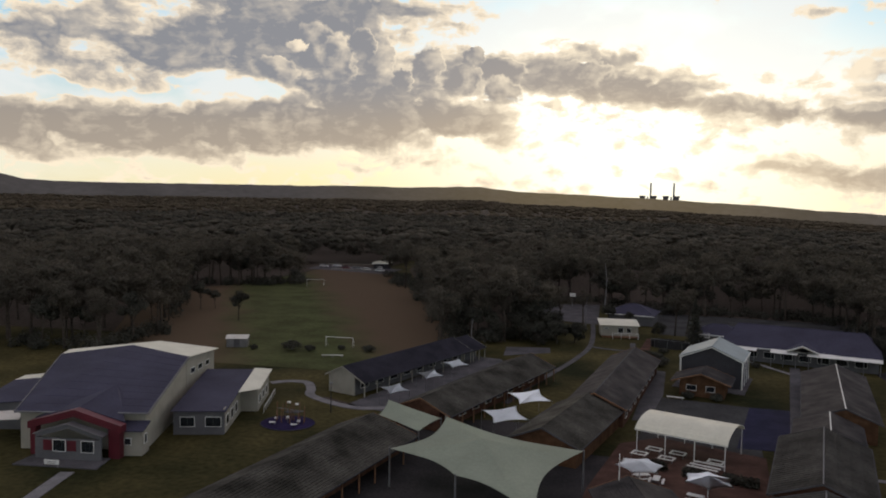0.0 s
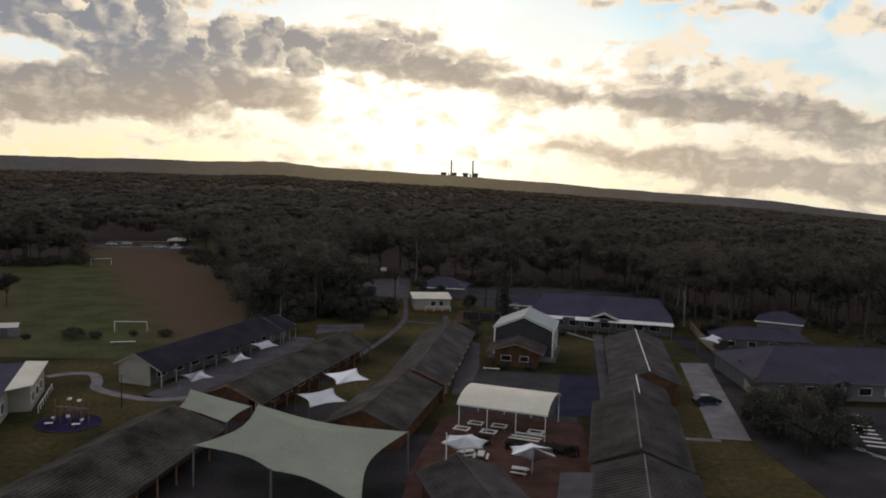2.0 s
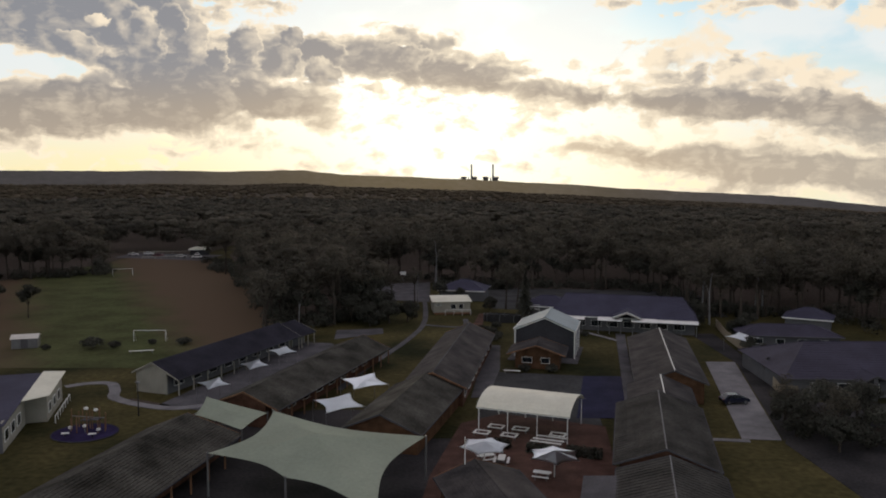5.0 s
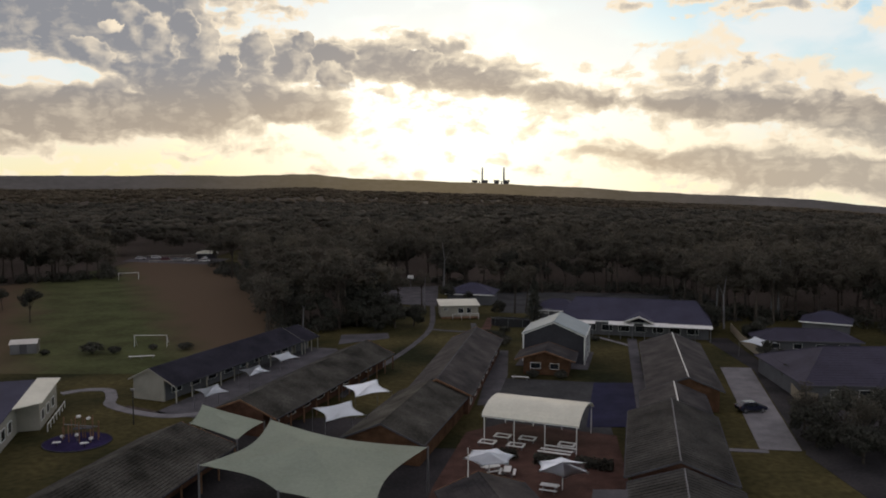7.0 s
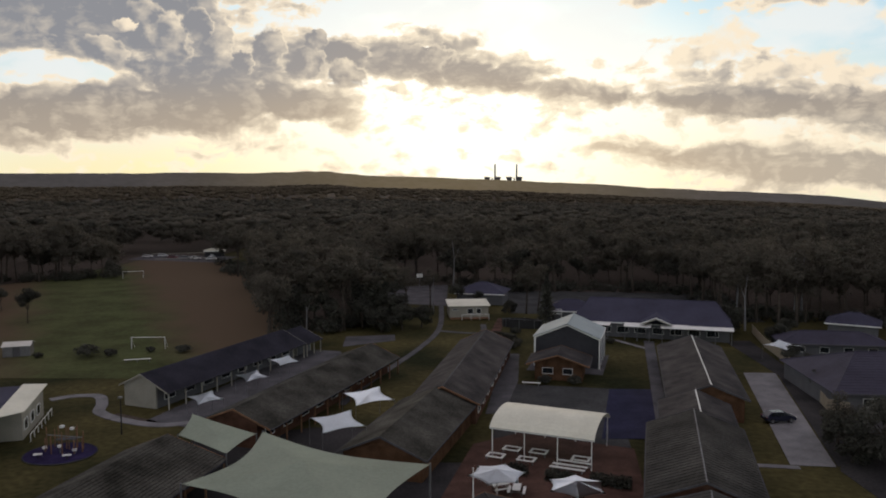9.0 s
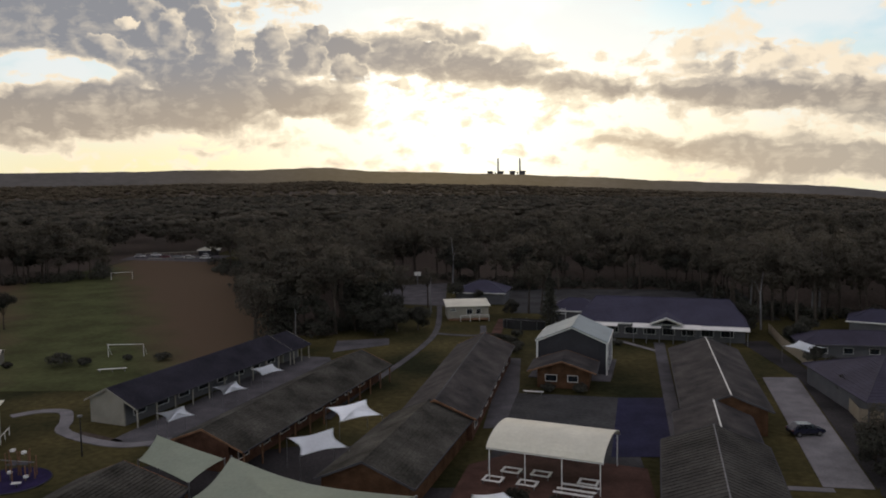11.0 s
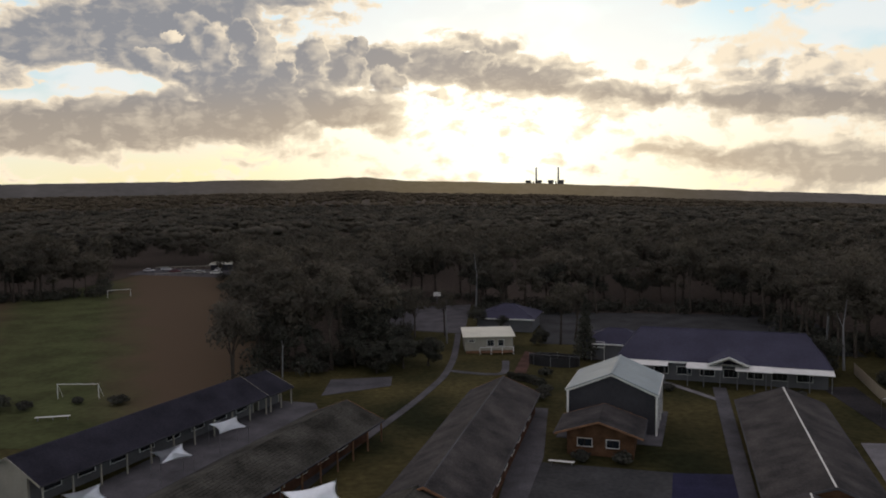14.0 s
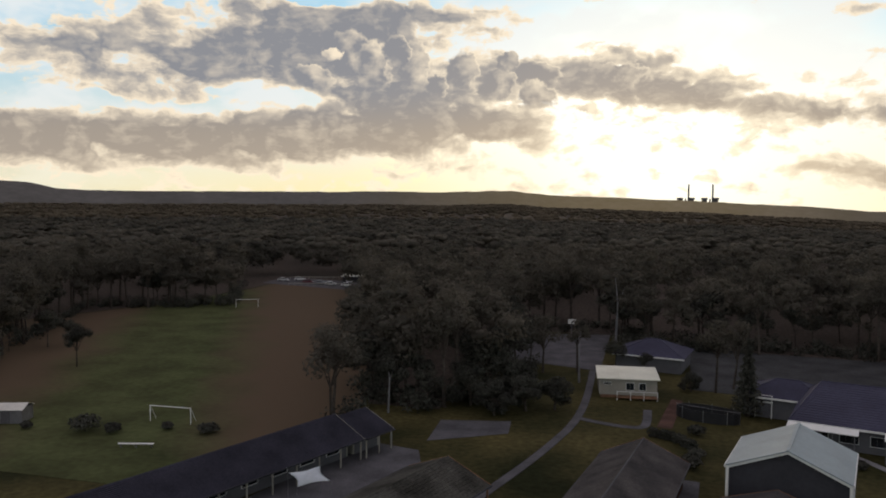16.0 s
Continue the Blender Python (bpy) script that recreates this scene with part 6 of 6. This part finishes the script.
rr = (1.02 - zz) * 3.1 * np.sqrt(rng.uniform(0.15, 1, 2600)) * (0.75 + 0.25 * np.sin(zz * 60))
qq = rng.uniform(0, 2 * np.pi, 2600)
crown = new("crown", leaf_mesh("crown", np.stack([rr * np.cos(qq), rr * np.sin(qq), zz * 11 - rr * 0.15], 1), rng.uniform(0.15, 0.34, 2600), M["leaf_dark"]))
crown.parent = pine


def shrub(x, y, r, h, label="rounded dark green shrub"):
    g = thing("shrub", x, y, 0.03, 0, label, "shrub", "shrubs")
    part("stem", rod(B(), (0, 0, 0), (0, 0, h * 0.6), 0.06, 0.03, 5), M["bark"], g)
    n = int(260 + 160 * r)
    lob = [(0, 0, h * 0.55, r * 0.8)] + [(r * 0.5 * math.cos(i * 1.6), r * 0.5 * math.sin(i * 1.6), h * 0.5, r * 0.6) for i in range(4)]
    pts, out = puffs(lob, n, h / (2 * r))
    c = new("crown", leaf_mesh("crown", np.maximum(pts, (-99, -99, 0.05)), rng.uniform(0.12, 0.3, n), M["leaf_dark"], out))
    c.parent = g


for x, y, r, h in ((15.6, 125.6, 1.0, 1.5), (20.0, 124.9, 1.1, 1.6), (-63.8, 143.2, 2.2, 2.6), (-59.8, 143.6, 1.2, 1.6), (-48, 147, 1.5, 1.6), (-54, 147, 0.8, 1.2), (-72, 142, 0.8, 1.2), (14, 164, 1.2, 1.6), (12.6, 150.5, 1.3, 1.8), (13.4, 154, 1.1, 1.5), (28, 156.5, 1.0, 1.2), (31.5, 155.6, 0.9, 1.1), (49, 152, 0.9, 1.1),
                   (57.5, 120.5, 1.3, 1.7), (57, 124, 1.1, 1.5), (59.5, 131, 1.5, 2.0), (60.5, 136, 1.2, 1.8), (-66, 76, 0.8, 1.0)):
    shrub(x, y, r, h)
for k, (x0, y0, x1, y1) in enumerate(((7.5, 89.0, 9.5, 88.2), (11.3, 87.3, 13.9, 86.2), (15.8, 86.2, 19.6, 84.8), (8.0, 162.3, 11.0, 160.6), (11.2, 160.4, 13.4, 157.3))):
    h = thing("hedge", (x0 + x1) / 2, (y0 + y1) / 2, 0.05, math.degrees(math.atan2(y1 - y0, x1 - x0)), "low clipped dark green hedge on brick paving", "hedge", "hedges")
    L = math.hypot(x1 - x0, y1 - y0)
    n = int(500 * L / 2)
    c = np.stack([rng.uniform(-L / 2, L / 2, n), rng.uniform(-0.6, 0.6, n), rng.uniform(0.06, 1.1, n)], 1)
    cr = new("leaves", leaf_mesh("leaves", c, rng.uniform(0.10, 0.22, n), M["leaf_dark"]))
    cr.parent = h

# undergrowth along the edge of the woods
random.seed(77)
ctr, siz, outs = [], [], []
k = 0
while k < 620:
    x, y = random.uniform(-170, 150), random.uniform(128, 300)
    if not wooded(x, y) or not any(not wooded(x + dx, y + dy) for dx, dy in ((0, -11), (-7, -7), (7, -7))):
        continue
    k += 1
    r = random.uniform(0.9, 2.4)
    pts, out = puffs([(x, y, r * 0.6, r), (x + r * 0.7, y, r * 0.9, r * 0.7)], 110)
    ctr.append(np.maximum(pts, (-999, -999, 0.05)))
    outs.append(out)
    siz.append(rng.uniform(0.15, 0.4, 110))
tagged(new("undergrowth", leaf_mesh("undergrowth", np.concatenate(ctr), np.concatenate(siz), M["leaf_dark"], np.concatenate(outs))), "dark scrubby undergrowth along the edge of the woods", "undergrowth", kind="stuff")

# the woods beyond: near belt, middle and far canopy
def belt(name, r0, r1, count, lobes_n, per, size, tall, spread, low, core, material, label, flat=0.7):
    """Trees by the hundred: each a few uneven rounded crowns, with loose leaf clumps at their rims, joined into one mesh."""
    t = (1 + 5 ** 0.5) / 2
    ico = np.array([(-1, t, 0), (1, t, 0), (-1, -t, 0), (1, -t, 0), (0, -1, t), (0, 1, t), (0, -1, -t), (0, 1, -t), (t, 0, -1), (t, 0, 1), (-t, 0, -1), (-t, 0, 1)]) / math.hypot(1, t)
    tri = np.array([(0, 11, 5), (0, 5, 1), (0, 1, 7), (0, 7, 10), (0, 10, 11), (1, 5, 9), (5, 11, 4), (11, 10, 2), (10, 7, 6), (7, 1, 8),
                    (3, 9, 4), (3, 4, 2), (3, 2, 6), (3, 6, 8), (3, 8, 9), (4, 9, 5), (2, 4, 11), (6, 2, 10), (8, 6, 7), (9, 8, 1)])
    blobs = []
    k = trial = 0
    while k < count and trial < count * 6:
        trial += 1
        r = math.sqrt(random.uniform(r0 * r0, r1 * r1))
        q = radians(random.uniform(-52, 46))
        x, y = r * math.sin(q), r * math.cos(q)
        if not wooded(x, y):
            continue
        k += 1
        h = tall * random.uniform(0.7, 1.15)
        z = terrain(x, y)
        sp = spread * random.uniform(0.7, 1.2)
        for _ in range(lobes_n):
            blobs.append((x + random.uniform(-1, 1) * sp * 0.6, y + random.uniform(-1, 1) * sp * 0.6, z + h * random.uniform(low, 0.88), sp * random.uniform(0.32, 0.58)))
    bl = np.array(blobs)
    n = len(bl)
    v = bl[:, None, :3] + ico[None] * (bl[:, None, 3:] * core * rng.uniform(0.7, 1.2, (n, 12, 1))) * np.array([1, 1, flat])
    f = (tri[None] + 12 * np.arange(n)[:, None, None]).reshape(-1, 3)
    pts, out = puffs(bl, max(1, n * per))
    lm = leaf_mesh(name, pts, rng.uniform(size * 0.5, size * 1.1, len(pts)), material, out)
    lv = np.empty(len(lm.vertices) * 3)
    lm.vertices.foreach_get("co", lv)
    lf = np.empty(len(lm.loops), np.int32)
    lm.loops.foreach_get("vertex_index", lf)
    bpy.data.meshes.remove(lm)
    co = np.concatenate([v.reshape(-1), lv])
    idx = np.concatenate([f.reshape(-1), lf + n * 12]).astype(np.int32)
    me = bpy.data.meshes.new(name)
    me.vertices.add(len(co) // 3)
    me.vertices.foreach_set("co", co)
    me.loops.add(len(idx))
    me.loops.foreach_set("vertex_index", idx)
    me.polygons.add(len(idx) // 3)
    me.polygons.foreach_set("loop_start", np.arange(0, len(idx), 3, dtype=np.int32))
    me.polygons.foreach_set("use_smooth", np.arange(len(idx) // 3) < len(f))
    me.update(calc_edges=True)
    me.materials.append(material)
    tagged(new(name, me), label, "woods", kind="stuff")


random.seed(31)
belt("woods_near", 165, 380, 1600, 6, 46, 0.46, 15.5, 5.0, 0.50, 0.50, M["leaf"], "dense dark gum woods behind the school")
belt("woods_middle", 370, 950, 8500, 5, 5, 0.65, 14.5, 6.5, 0.80, 0.80, M["leaf"], "unbroken dark gum forest canopy", 0.5)
belt("woods_far", 930, 2600, 12000, 2, 2, 1.0, 15, 11, 0.84, 0.9, M["wood_far_hazed"], "far forest canopy towards the hills, haze painted pale", 0.4)

# ---- power station on the skyline ----
plant = thing("power_station", 220, 4010, 0, 0, "distant power station with two tall stacks and boiler houses", "power station")
PZ = 32 + 4010 * math.tan(radians(0.0))
for sx in (-22, 90):
    part("stack", rod(B(), (sx, 0, PZ - 40), (sx, 0, PZ + 96), 5.0, 3.6, 12), M["slab"], plant)
for sx in (-62, -8, 52, 104):
    part("boiler_house", slab(slab(B(), [(sx - 15, -8, PZ + 31), (sx + 15, -8, PZ + 31), (sx + 15, 8, PZ + 31), (sx - 15, 8, PZ + 31)], 9), [(sx - 12, -7, PZ + 22), (sx + 12, -7, PZ + 22), (sx + 12, 7, PZ + 22), (sx - 12, 7, PZ + 22)], 66), M["slab"], plant)
for sx in (-36, 78):
    part("silo", rod(B(), (sx, 0, PZ - 40), (sx, 0, PZ + 27), 3.2, n=8), M["slab"], plant)
